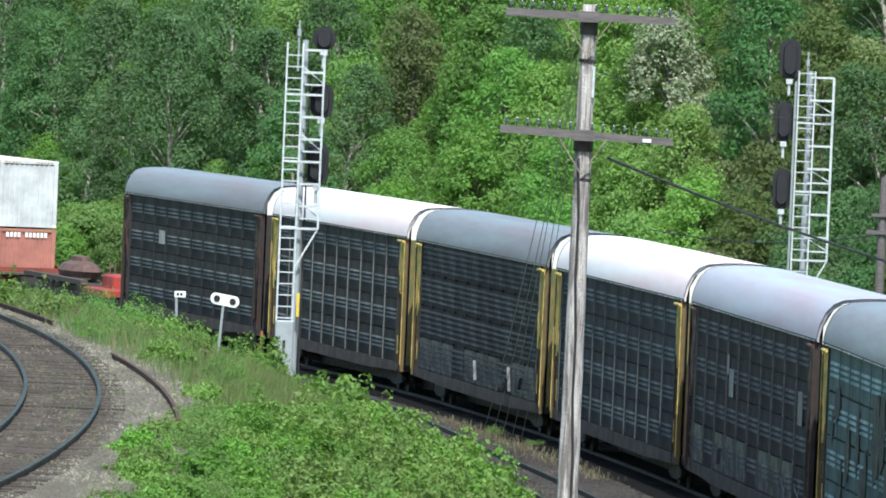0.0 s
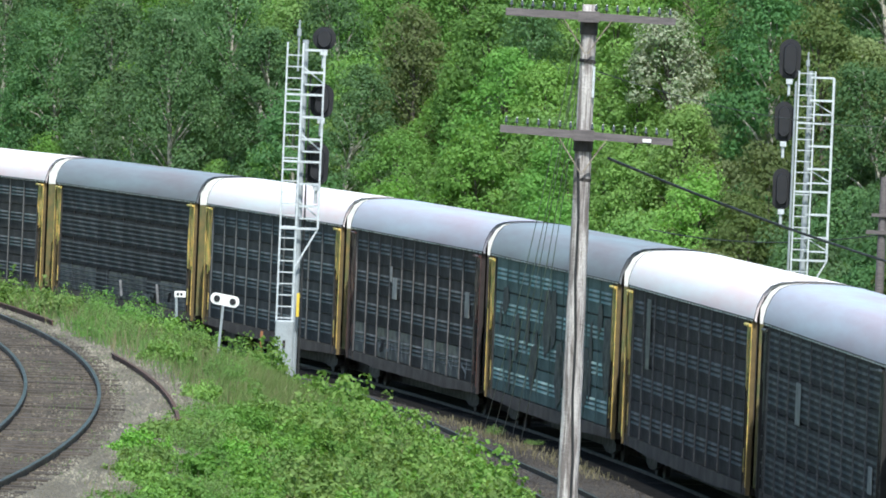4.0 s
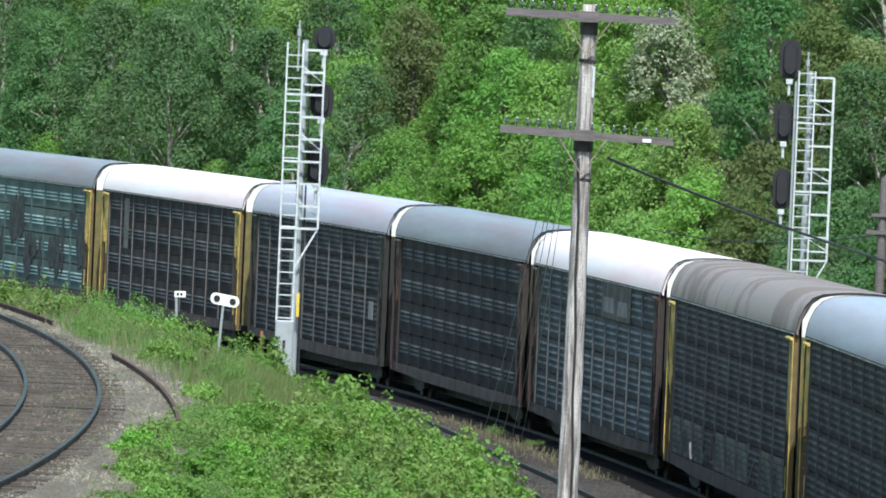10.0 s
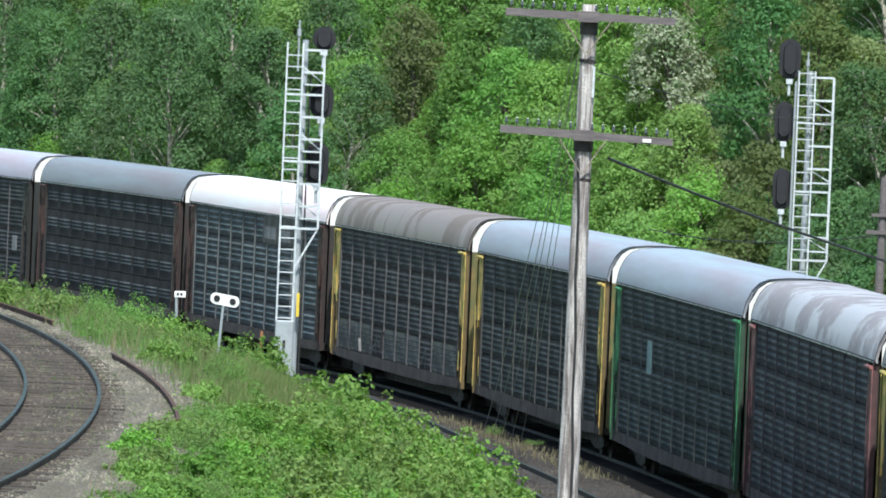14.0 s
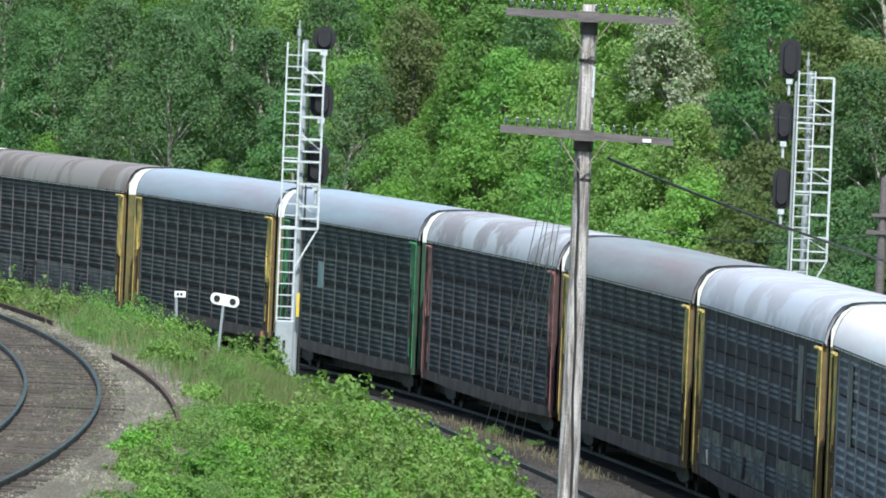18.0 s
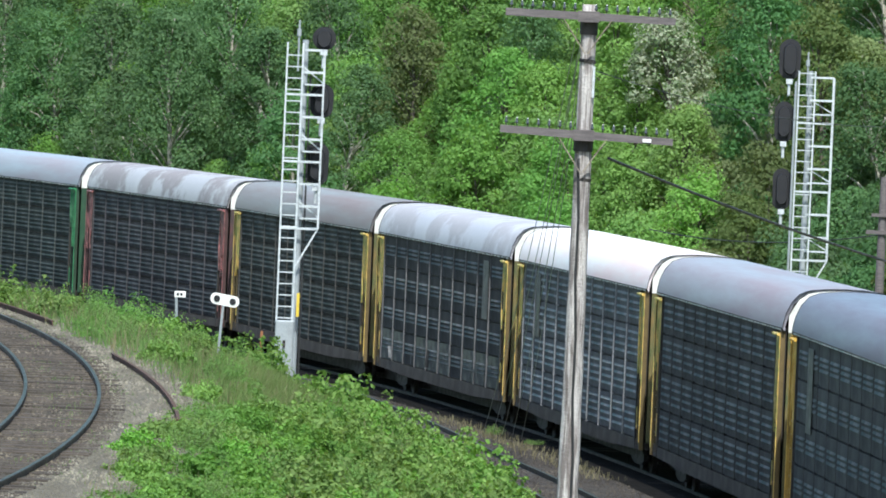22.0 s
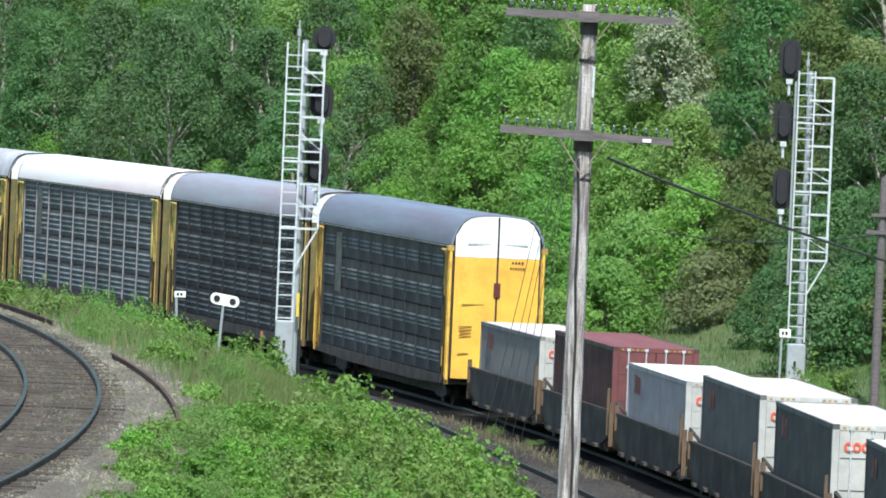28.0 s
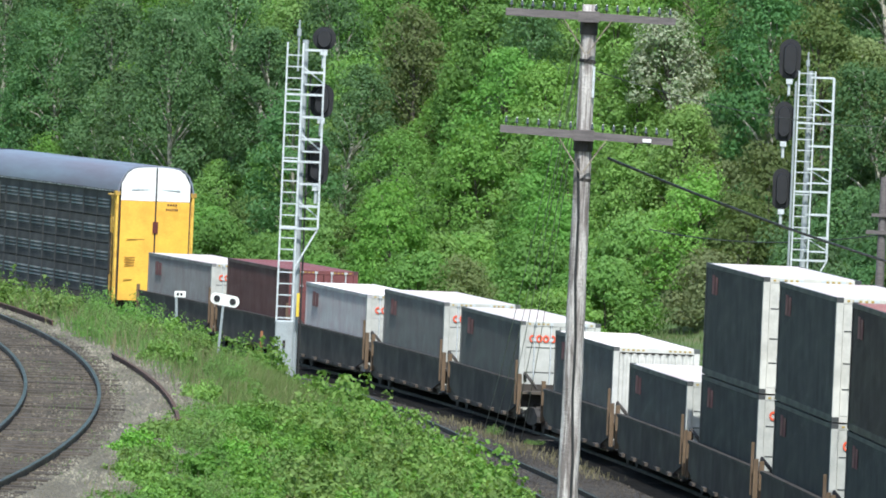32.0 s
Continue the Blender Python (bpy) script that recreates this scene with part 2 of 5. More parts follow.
M["white"] = surface("white_paint", (0.80, 0.80, 0.78), (0.70, 0.70, 0.68), 2, 40, 0.5, bump=0.05)
M["cable"] = surface("black_cable", (0.02, 0.02, 0.022), (0.03, 0.03, 0.03), 6, 40, 0.6, bump=0.0)
M["glass"] = surface("insulator_glass", (0.03, 0.035, 0.037), (0.12, 0.14, 0.145), 8, 60, 0.04, 0.0, bump=0.0)
M["brace_wood"] = surface("pale_brace_wood", (0.34, 0.29, 0.22), (0.22, 0.18, 0.135), 6, 40, 0.85, bump=0.3)
M["wire"] = surface("pale_wire", (0.34, 0.36, 0.33), (0.26, 0.27, 0.25), 6, 40, 0.5, 0.4, bump=0.0)
M["rod"] = surface("wooden_stake", (0.30, 0.13, 0.05), (0.22, 0.09, 0.04), 6, 40, 0.8, bump=0.3)
M["bark"] = surface("tree_bark", (0.14, 0.12, 0.10), (0.08, 0.068, 0.055), 5, 30, 0.9, bump=0.7, stretch=(3, 3, 0.6))
M["leaf_mid"] = leaf_stuff("leaves_mid_green", (0.095, 0.21, 0.044), (0.178, 0.34, 0.078), 0.5)
M["leaf_yellow"] = leaf_stuff("leaves_yellow_green", (0.108, 0.24, 0.040), (0.210, 0.395, 0.076), 0.5)
M["leaf_dark"] = leaf_stuff("leaves_blue_green", (0.060, 0.150, 0.054), (0.118, 0.235, 0.088), 0.5)
M["leaf_olive"] = leaf_stuff("leaves_olive", (0.10, 0.16, 0.044), (0.17, 0.235, 0.075), 0.5)
M["leaf_dry"] = leaf_stuff("dry_shrub_leaves", (0.112, 0.175, 0.058), (0.20, 0.25, 0.10), 0.45)
M["pale_bark"] = surface("pale_poplar_bark", (0.46, 0.44, 0.38), (0.26, 0.24, 0.20), 5, 30, 0.85, bump=0.5, stretch=(3, 3, 0.6))
M["leaf_white"] = leaf_stuff("blossom", (0.08, 0.17, 0.045), (0.36, 0.38, 0.28), trans=0.3)
M["leaf_bush"] = leaf_stuff("bush_leaves", (0.086, 0.20, 0.031), (0.205, 0.352, 0.067), 0.45)
M["grass"] = leaf_stuff("grass_blades", (0.06, 0.145, 0.028), (0.14, 0.235, 0.062))

# ================= ground =================
def spread(lo, hi, step, far):
    a = list(np.arange(lo, hi + 0.01, step))
    out, g = [], step
    x = lo
    while x > -far:
        g *= 1.35
        x -= g
        out.append(x)
    right, g, x = [], step, a[-1]
    while x < far:
        g *= 1.35
        x += g
        right.append(x)
    return out[::-1] + a + right


gx, gy = spread(-48, 62, 1.1, 3200), spread(60, 480, 1.3, 3600)
gb = Build()
for y in gy:
    for x in gx:
        gb.v.append((x, y, ground_z(x, y) - 0.0))
nx = len(gx)
for j in range(len(gy) - 1):
    for i in range(nx - 1):
        a = j * nx + i
        gb.f.append((a, a + 1, a + nx + 1, a + nx))
solid("ground", gb.mesh("ground", M["soil"], True), None, "grassy bank, track bed and wooded hillside", "ground")


def bed(name, fn, s0, s1, step, prof, mat, label):
    b = Build()
    rings = []
    n = int((s1 - s0) / step)
    for i in range(n + 1):
        s = s0 + (s1 - s0) * i / n
        rings.append([fn(s, u + 0.12 * noise.noise(Vector((s * 0.3, u, 1.0))) * (abs(u) > 1.6), z + 0.02 * noise.noise(Vector((s * 1.3, u * 3, 5.0)))) for u, z in prof])
    b.loft(rings, close=False, caps=False)
    return solid(name, b.mesh(name, mat, True), None, label, "track bed")


bed("ballast_bed", on_line, -720, 680, 2.0, [(-3.4, -0.5), (-2.4, -0.16), (-1.2, -0.12), (0, -0.12), (1.2, -0.12), (2.6, -0.11), (4.2, -0.10), (5.6, -0.12), (6.6, -0.2), (7.4, -0.6)], M["ballast"], "dark brown oily track ballast")
bed("branch_bed", on_branch, -150, 170, 1.5, [(-3.6, BR_Z - 0.75), (-2.6, BR_Z - 0.2), (-1.3, BR_Z - 0.14), (0, BR_Z - 0.13), (1.25, BR_Z - 0.14), (1.6, BR_Z - 0.15)], M["branch_bed"], "brown weathered track ballast on the bank")
bed("gravel_shoulder", on_branch, -150, 170, 1.5, [(1.15, BR_Z - 0.128), (2.0, BR_Z - 0.12), (2.6, BR_Z - 0.14), (3.0, BR_Z - 0.22), (3.5, BR_Z - 0.7)], M["gravel"], "pale gravel shoulder beside the branch line")

# This strip reaches as far out as the painted shadow of the wagons.
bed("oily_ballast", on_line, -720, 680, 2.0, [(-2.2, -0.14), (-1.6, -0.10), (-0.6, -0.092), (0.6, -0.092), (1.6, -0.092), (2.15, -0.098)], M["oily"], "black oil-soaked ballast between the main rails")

RAIL_PROF = [(-0.07, -0.17), (0.07, -0.17), (0.07, -0.155), (0.012, -0.13), (0.012, -0.045), (0.037, -0.035), (0.037, -0.003), (0.03, 0.0), (-0.03, 0.0), (-0.037, -0.003), (-0.037, -0.035), (-0.012, -0.045), (-0.012, -0.13), (-0.07, -0.155)]


def rail(name, fn, s0, s1, step, u, z, label, mat=None, head=True, offs=None):
    holder = thing(name, Matrix.Identity(4), label, "rail", "rails", "structure")
    n = max(int((s1 - s0) / step), 1)
    ss = [s0 + (s1 - s0) * i / n for i in range(n + 1)]
    off = offs or (lambda s: u)
    b = Build().loft([[fn(s, off(s) + du, z + dz) for du, dz in RAIL_PROF] for s in ss])
    part("web", b, mat or M["rail"], holder)
    if head:
        h = Build().loft([[fn(s, off(s) + du, z + dz) for du, dz in ((-0.033, -0.006), (0.033, -0.006), (0.033, 0.003), (-0.033, 0.003))] for s in ss])
        part("running_surface", h, M["rail_head"], holder, "worn shiny running surface")
    return holder


rail("main_rail", on_line, -720, 680, 4, 0.753, 0.0, "steel rail of the main line under the train")
rail("main_rail", on_line, -720, 680, 4, -0.753, 0.0, "steel rail of the main line under the train")
rail("siding_rail", on_line, -720, 30, 4, 0, 0.04, "steel rail of the siding beside the main line", offs=lambda s: near_u(s) - 0.753)
rail("siding_rail", on_line, -720, 12, 4, 0, 0.04, "steel rail of the siding beside the main line", offs=lambda s: near_u(s) + 0.753)
rail("branch_rail", on_branch, -150, 170, 2, 0.753, BR_Z, "curved steel rail of the branch line on the bank")
rail("branch_rail", on_branch, -150, 170, 2, -0.753, BR_Z, "curved steel rail of the branch line on the bank")
rail("rusty_rail", on_branch, 57, 86, 2, 0, BR_Z + 0.02, "old rusty rail half hidden in the grass", M["rust"], False, lambda w: 1.7)
rail("rusty_rail", on_branch, 5, 37.5, 1.5, 0, BR_Z + 0.0, "old rusty rail lying along the gravel shoulder", M["rust"], False, lambda w: 2.31 - 0.0236 * (w - 9))

# ================= train: motion along the line =================
CARS = 19
PITCH = 28.72
# what each wagon stands off its even place in the row
SLACK = (0.0, -0.05, -0.15, -0.34, -0.15, 0.17, 0.08, -0.08, 0.05, 0.35, 0.31, 0.03, -0.14, -0.04, 0.21, 0.34, 0.33, 0.03, -0.20)


def train_s(t):
    """Place of the last auto carrier's centre along the line."""
    q = t / 16 - 1
    return (((4.998268811981435e-05 * t - 0.0029261531738149727) * t + 0.018852601641228026) * t + 17.813815502878388) * t - 449.898 + ((-0.6172 * q + 1.0394) * q + 0.3465) * q


def car_pose(s, half):
    a, b = on_line(s - half, 0, 0), on_line(s + half, 0, 0)
    d = b - a
    return Matrix.Translation((a + b) / 2) @ Matrix.Rotation(math.atan2(d.y, d.x), 4, "Z")


TIMES = [i * 1.0 for i in range(33)]
MOVERS = []       # (thing, offset along the train, half wheelbase, offset in the car's space)


def motions():
    for ob, off, half, local in MOVERS:
        walk(ob, [(t, car_pose(train_s(t) + off, half) @ local) for t in TIMES])

# ================= train: auto carriers =================
PAINT = {}


def paint(kind, col, **kw):
    key = (kind, col)
    if key not in PAINT:
        c2 = tuple(min(1.0, c * kw.pop("vary", 0.72)) for c in col)
        PAINT[key] = surface(kind, col, c2, **kw)
    return PAINT[key]


SHARED = {}


def shared(key, make, mat, smooth=False):
    """One mesh for alike pieces of one paint."""
    k = (key, mat[0].name + mat[1].name if isinstance(mat, tuple) else mat.name)
    if k not in SHARED:
        b = make()
        SHARED[k] = b.mesh(key, mat, smooth)
    return SHARED[k]


COLS, ROWS = 10, 4
PX0, PW, PZ0, PH = -12.05, 2.41, 1.02, 1.015


def panel_build(ribs):
    """A pressed side panel with rows of horizontal ridges that fade out before the panel's ends."""
    b = Build()
    gap = {3: 0.135, 4: 0.195, 5: 0.165}[ribs]
    deep = {3: 0.028, 4: 0.028, 5: 0.014}[ribs]
    e0, e1 = (0.0, 0.1) if ribs != 5 else (1.0, 1.0)
    prof = [(0.0, 0.042)]
    for k in range(ribs):
        z = PH * 0.50 + gap * (k - (ribs - 1) / 2)
        prof += [(0.0, z - 0.022), (deep, z - 0.004), (deep, z + 0.006), (0.0, z + 0.066)]
    prof += [(0.0, PH - 0.014)]
    w0, w1 = 0.004, PW - 0.004
    rings = [[(x, y * k, z) for y, z in prof] for x, k in ((0.0, e0), (0.16, e1), (0.26, 1.0), (PW - 0.26, 1.0), (PW - 0.16, e1), (PW, e0))]
    b.loft(rings, close=False, caps=False)
    b.f = [f[::-1] for f in b.f]
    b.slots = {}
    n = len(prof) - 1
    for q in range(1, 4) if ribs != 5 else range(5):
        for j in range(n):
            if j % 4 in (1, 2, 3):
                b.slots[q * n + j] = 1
    b.add([(w0, 0, 0.018), (w1, 0, 0.018), (w1, -0.03, 0.018), (w0, -0.03, 0.018)], [(0, 1, 2, 3)])
    b.add([(w0, 0, PH - 0.018), (w1, 0, PH - 0.018), (w1, -0.03, PH - 0.012), (w0, -0.03, PH - 0.012)], [(3, 2, 1, 0)])
    return b


ROOF_PROF = [(1.50, 5.12), (1.49, 5.24), (1.43, 5.50), (1.30, 5.78), (1.12, 5.98), (0.88, 6.08), (0.45, 6.125), (0.0, 6.14)]
ROOF_PROF = ROOF_PROF + [(-y, z) for y, z in ROOF_PROF[-2::-1]]


def roof_build():
    b = Build()
    rings = []
    for i in range(23):
        x = -13.42 + 26.84 * i / 22
        rings.append([(x, y, z) for y, z in ROOF_PROF])
    b.loft(rings, close=False, caps=False)
    inner = [[(x, y * 0.965, z - 0.05) for y, z in ROOF_PROF] for x in (-13.42, 13.42)]
    b.loft(inner[::-1], close=False, caps=False)
    n = len(ROOF_PROF)
    for x in (-13.42, 13.42):
        k = len(b.v)
        b.v += [(x, y, z) for y, z in ROOF_PROF] + [(x, y * 0.965, z - 0.05) for y, z in ROOF_PROF]
        b.f += [(k + j, k + j + 1, k + n + j + 1, k + n + j) for j in range(n - 1)]
    return b


def rim_build():
    return Build().loft([[(x, y * k, 5.1 + (z - 5.1) * k) for y, z in ROOF_PROF] for x, k in ((-0.022, 1.0), (-0.022, 1.008), (0.02, 1.008), (0.02, 0.98), (-0.022, 0.98))], close=False, caps=False)


def door_leaf(side, z0, z1, bulge, dome):
    """Half of an end door, gently curved in plan; the upper piece follows the roof."""
    b = Build()
    cols = 7
    outer, inner = [], []
    for i in range(cols):
        y = 0.02 + 1.33 * i / (cols - 1)
        x = bulge * (1 - (y / 1.42) ** 2)
        if dome:
            top = 5.10
            for (ya, za), (yb, zb) in zip(ROOF_PROF[:8], ROOF_PROF[1:8]):
                if yb <= y * 1.06 <= ya:
                    top = za + (zb - za) * (ya - y * 1.06) / (ya - yb)
            if y * 1.06 < 0.01:
                top = 6.14
            z1 = top - 0.05
        outer.append([(x, side * y, z0), (x, side * y, z1)])
        inner.append([(x - 0.06, side * y, z0), (x - 0.06, side * y, z1)])
    rings = [[o[0], o[1], n[1], n[0]] for o, n in zip(outer, inner)]
    b.loft(rings)
    return b


def ladder_build(x0, x1, y, z0, z1, step=0.33):
    b = Build()
    for x in (x0, x1):
        b.box(x - 0.025, x + 0.025, y - 0.02, y + 0.02, z0, z1)
    z = z0 + 0.2
    while z < z1:
        b.box(x0, x1, y - 0.015, y + 0.02, z - 0.015, z + 0.015)
        z += step
    return b


def wheelset(x):
    b = Build()
    for y in (-0.75, 0.75):
        b.disc((x, y, 0.42), 0.42, (0, 1, 0), 0.13, 20)
    b.tube([(x, -0.9, 0.42), (x, 0.9, 0.42)], 0.08, 8)
    return b


def truck(parent, x, base=0.88):
    tr = part("truck", Build().box(-0.25, 0.25, -0.95, 0.95, 0.42, 0.72), M["iron"], parent, place=Matrix.Translation((x, 0, 0)))
    for sgn in (-1, 1):
        fr = Build().loft([[(-1.2, sgn * y, 0.34), (-1.2, sgn * y, 0.52), (-0.6, sgn * y, 0.74), (0.6, sgn * y, 0.74), (1.2, sgn * y, 0.52), (1.2, sgn * y, 0.34), (0.5, sgn * y, 0.22), (-0.5, sgn * y, 0.22)] for y in (0.92, 1.06)])
        part("side_frame", fr, M["iron"], tr)
    for dx in (-base, base):
        part("wheelset", shared("wheelset", lambda: wheelset(0), M["iron"]), None, tr, place=Matrix.Translation((dx, 0, 0)))
    return tr


def carrier(index, side_col, roof_col, post_col, ribs=3, end_col=None, roof_dirt=None, posts_light=0.7, cap_col=(0.78, 0.78, 0.74), plates=(), scrawl=None, label="", worn=1.6, strokes=None, drips=None):
    """A tri-level auto carrier wagon: pressed side panels, domed roof, end doors, corner posts and ladders."""
    car = thing("auto_carrier_wagon", Matrix.Identity(4), label, "railway wagon", "auto carrier wagons of the train")
    pm = paint("pressed_panel_paint", side_col, scale=0.9, fine=30, rough=0.8, metal=0.0, bump=0.1, grime=(0.036, 0.032, 0.029), grime_amt=0.5, random_amt=0.16, spec=0.2)
    lowm = pm if not scrawl else paint("panel_with_old_paint_marks", scrawl, scale=1.4, fine=26, rough=0.55, bump=0.15, grime=side_col, grime_amt=1.0, random_amt=0.25, lo=0.45, hi=0.55)
    # Ridge colour holds the sunlight the ridges catch, besides rubbed metal; worn scales it.
    ridge = paint("worn_lit_ridge_metal", tuple(min(1, (0.7 * c + 0.3 * max(side_col)) * worn * 1.25 + (0.014 if ribs != 5 else 0.012)) for c in side_col), scale=1.1, fine=30, rough=0.7, metal=0.0, bump=0.0, spec=0.3, grime=side_col, grime_amt=0.9, random_amt=0.3, lo=0.4, hi=0.6, vary=0.5)
    if roof_dirt:
        rm = surface("peeling_roof_paint", roof_col, roof_dirt, scale=0.62, fine=12, rough=0.6, bump=0.0, stretch=(0.6, 0.9, 0.9) if roof_col != TAN else (0.9, 0.35, 0.5), fine_mix=0.15, grime=(0.60, 0.61, 0.64) if roof_col != TAN else (0.30, 0.27, 0.25), grime_amt=0.4, run=(0.8, 0.8, 1.4), lo=0.47, hi=0.55)
    else:
        rm = paint("roof_paint", roof_col, scale=0.7, fine=14, rough=0.55, bump=0.0, run=(0.08, 1.0, 1.0), stretch=(0.1, 1.0, 1.0), fine_mix=0.05, grime=tuple(c * 0.85 for c in roof_col), grime_amt=0.2, vary=0.94)
    post = paint("post_paint", post_col, scale=2.0, fine=30, rough=0.55, bump=0.2, grime=(0.035, 0.022, 0.016), grime_amt=0.65 if end_col is None else 0.4, lo=0.45, hi=0.56, vary=0.5 if end_col is None else 0.8)
    # End bays and near posts hold shade: a dimmed copy of the post colour.
    dim = paint("shaded_post_paint", tuple(0.16 * c + 0.012 for c in post_col), scale=2.0, fine=30, rough=0.75, bump=0.2, grime=(0.03, 0.02, 0.016), grime_amt=0.9)
    if end_col:
        dim = paint("yellow_bay_paint", (0.46, 0.28, 0.05), scale=2.0, fine=30, rough=0.65, bump=0.2, grime=(0.05, 0.03, 0.016), grime_amt=0.9)
    cap = paint("end_cap_paint", cap_col, scale=2.0, fine=30, rough=0.5, bump=0.05)
    # Doors facing the next wagon have its shade put into their colour.
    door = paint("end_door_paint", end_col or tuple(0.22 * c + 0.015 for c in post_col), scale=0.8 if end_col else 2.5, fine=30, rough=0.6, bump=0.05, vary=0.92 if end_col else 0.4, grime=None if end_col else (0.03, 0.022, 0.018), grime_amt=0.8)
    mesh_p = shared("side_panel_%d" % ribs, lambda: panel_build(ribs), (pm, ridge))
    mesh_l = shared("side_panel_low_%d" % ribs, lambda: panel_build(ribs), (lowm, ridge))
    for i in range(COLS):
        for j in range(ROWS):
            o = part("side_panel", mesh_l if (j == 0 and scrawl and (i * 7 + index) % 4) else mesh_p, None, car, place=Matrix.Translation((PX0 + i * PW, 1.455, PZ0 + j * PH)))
    far = Build()
    for j in range(ROWS):
        far.box(PX0, -PX0, -1.47, -1.455, PZ0 + j * PH + 0.012, PZ0 + (j + 1) * PH - 0.012)
    part("far_side", far, pm, car)
    core = Build()
    core.box(-13.1, 13.1, 1.36, 1.40, 0.95, 5.1)
    core.box(-13.1, 13.1, -1.40, -1.36, 0.95, 5.1)
    core.box(-13.1, 13.1, -1.36, 1.36, 0.75, 1.0)
    part("side_frame", core, M["iron"], car, "dark inner framing behind the panels")
    # Posts are coloured paler than the panels for the sun they catch.
    post_mesh = shared("side_post", lambda: Build().box(-0.013, 0.013, 1.40, 1.492 if posts_light else 1.468, PZ0, PZ0 + ROWS * PH), (M["iron"] if ribs == 4 else pm) if not posts_light else paint("sunlit_post_paint", tuple(min(1, c * (1 + 1.2 * posts_light) + 0.085 * posts_light) for c in side_col), scale=3, fine=30, rough=0.55, bump=0.1, grime=(0.05, 0.045, 0.04)))
    for i in range(COLS + 1):
        part("side_post", post_mesh, None, car, place=Matrix.Translation((PX0 + i * PW, 0, 0)))
    for sgn in (1, -1):
        tb = Build().box(-13.35, 13.35, sgn * 1.40, sgn * 1.515, 5.02 + 0.06, 5.15)
        part("top_rail", tb, M["black"], car)
        sb = Build()
        prof = [(-13.2, 1.02), (-13.2, 0.74), (-9.0, 0.70), (-7.6, 0.65), (7.6, 0.65), (9.0, 0.70), (13.2, 0.74), (13.2, 1.02)]
        sb.loft([[(x, sgn * 1.40, z) for x, z in prof], [(x, sgn * 1.475, z) for x, z in prof]])
        part("side_sill", sb, M["sill"], car, "dusty brown side sill")
    dash, pen = Build(), random.Random(100 + index)
    x = -13.2
    while x < 13.0:
        w = pen.uniform(0.18, 0.5)
        dash.box(x, x + w, 1.516, 1.522, 5.093, 5.121)
        x += w + pen.uniform(0.10, 0.30)
    tagged(part("eave_flashing", dash, paint("eave_flashing_paint", (0.55, 0.54, 0.53), scale=2.2, fine=30, rough=0.6, bump=0.1, grime=(0.05, 0.045, 0.04), grime_amt=0.8, vary=0.5), car), "pale broken edge of the roof flashing", kind="stuff")
    part("centre_sill", Build().box(-13.0, 13.0, -0.35, 0.35, 0.17, 0.75), M["iron"], car)
    part("roof", shared("roof", roof_build, rm, True), None, car)
    # Black strip stands for the dark gap between wagons; the last end has none.
    for end in (-1, 1) if end_col is None else (1,):
        part("roof_rim", shared("roof_rim", rim_build, M["black"]), None, car, "dark seam along the roof's end", place=Matrix.Translation((end * 13.43, 0, 0)))
    cap_z = 5.04 if end_col is None else 4.79
    for end in (-1, 1):
        turn = Matrix.Translation((end * 13.36, 0, 0)) @ Matrix.Rotation(0 if end > 0 else math.pi, 4, "Z")
        for sgn in (1, -1):
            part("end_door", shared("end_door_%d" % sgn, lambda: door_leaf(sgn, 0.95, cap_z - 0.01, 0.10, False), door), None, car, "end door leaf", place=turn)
            part("door_cap", shared("door_cap_%d" % sgn, lambda: door_leaf(sgn, cap_z, 6.0, 0.10, True), cap), None, car, "white top of the end door", place=turn)
        seal = part("door_gap", Build().box(0.085, 0.115, -0.03, 0.03, 0.95, 6.06), M["black"], car, "black seal between the door leaves", place=turn)
        part("latch", Build().box(0.115, 0.15, -0.10, 0.11, 3.55, 4.0), M["latch"], seal, "dark red door latch")
        for sgn in (1, -1):
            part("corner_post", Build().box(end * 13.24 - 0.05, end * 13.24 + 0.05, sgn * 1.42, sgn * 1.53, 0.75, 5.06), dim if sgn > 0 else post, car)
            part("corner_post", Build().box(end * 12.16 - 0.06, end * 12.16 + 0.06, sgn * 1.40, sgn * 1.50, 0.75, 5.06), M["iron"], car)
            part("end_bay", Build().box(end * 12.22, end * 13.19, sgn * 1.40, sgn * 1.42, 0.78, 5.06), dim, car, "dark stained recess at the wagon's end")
        part("post_edge", Build().box(end * 13.24 - 0.03, end * 13.24 + 0.03, 1.53, 1.545, 0.95, 5.0), post, car, "worn painted edge of the corner post")
        pen, low = random.Random(index * 2 + (end > 0)), 0
        for k in range(7):
            x, z = 12.3 + 0.13 * k + pen.uniform(-0.05, 0.05), pen.uniform(2.5, 3.9)
            xa, b = x + pen.uniform(-0.12, 0.12), Build()
            b.loft([[(end * (q - w), 1.43, zz), (end * (q + w), 1.43, zz), (end * (q + w), 1.505, zz), (end * (q - w), 1.505, zz)] for q, w, zz in ((x, 0.015, z), (xa, pen.uniform(0.04, 0.08), z + 0.3), (xa + pen.uniform(-0.08, 0.08), pen.uniform(0.03, 0.07), min(z + 0.9, 4.85)), (x + pen.uniform(-0.1, 0.1), pen.uniform(0.03, 0.09), 5.0))])
            part("end_bracket", b, post, car, "painted bracket of the end gate")
        part("end_bracket", Build().box(end * 12.36, end * 12.42, 1.43, 1.50, 1.3, 1.9), post, car)
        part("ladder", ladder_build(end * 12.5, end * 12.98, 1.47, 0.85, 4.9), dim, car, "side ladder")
        part("door_track", Build().tube([(end * 13.1, 1.55, 4.98), (end * 12.1, 1.55, 4.98)], 0.045, 6), post, car)
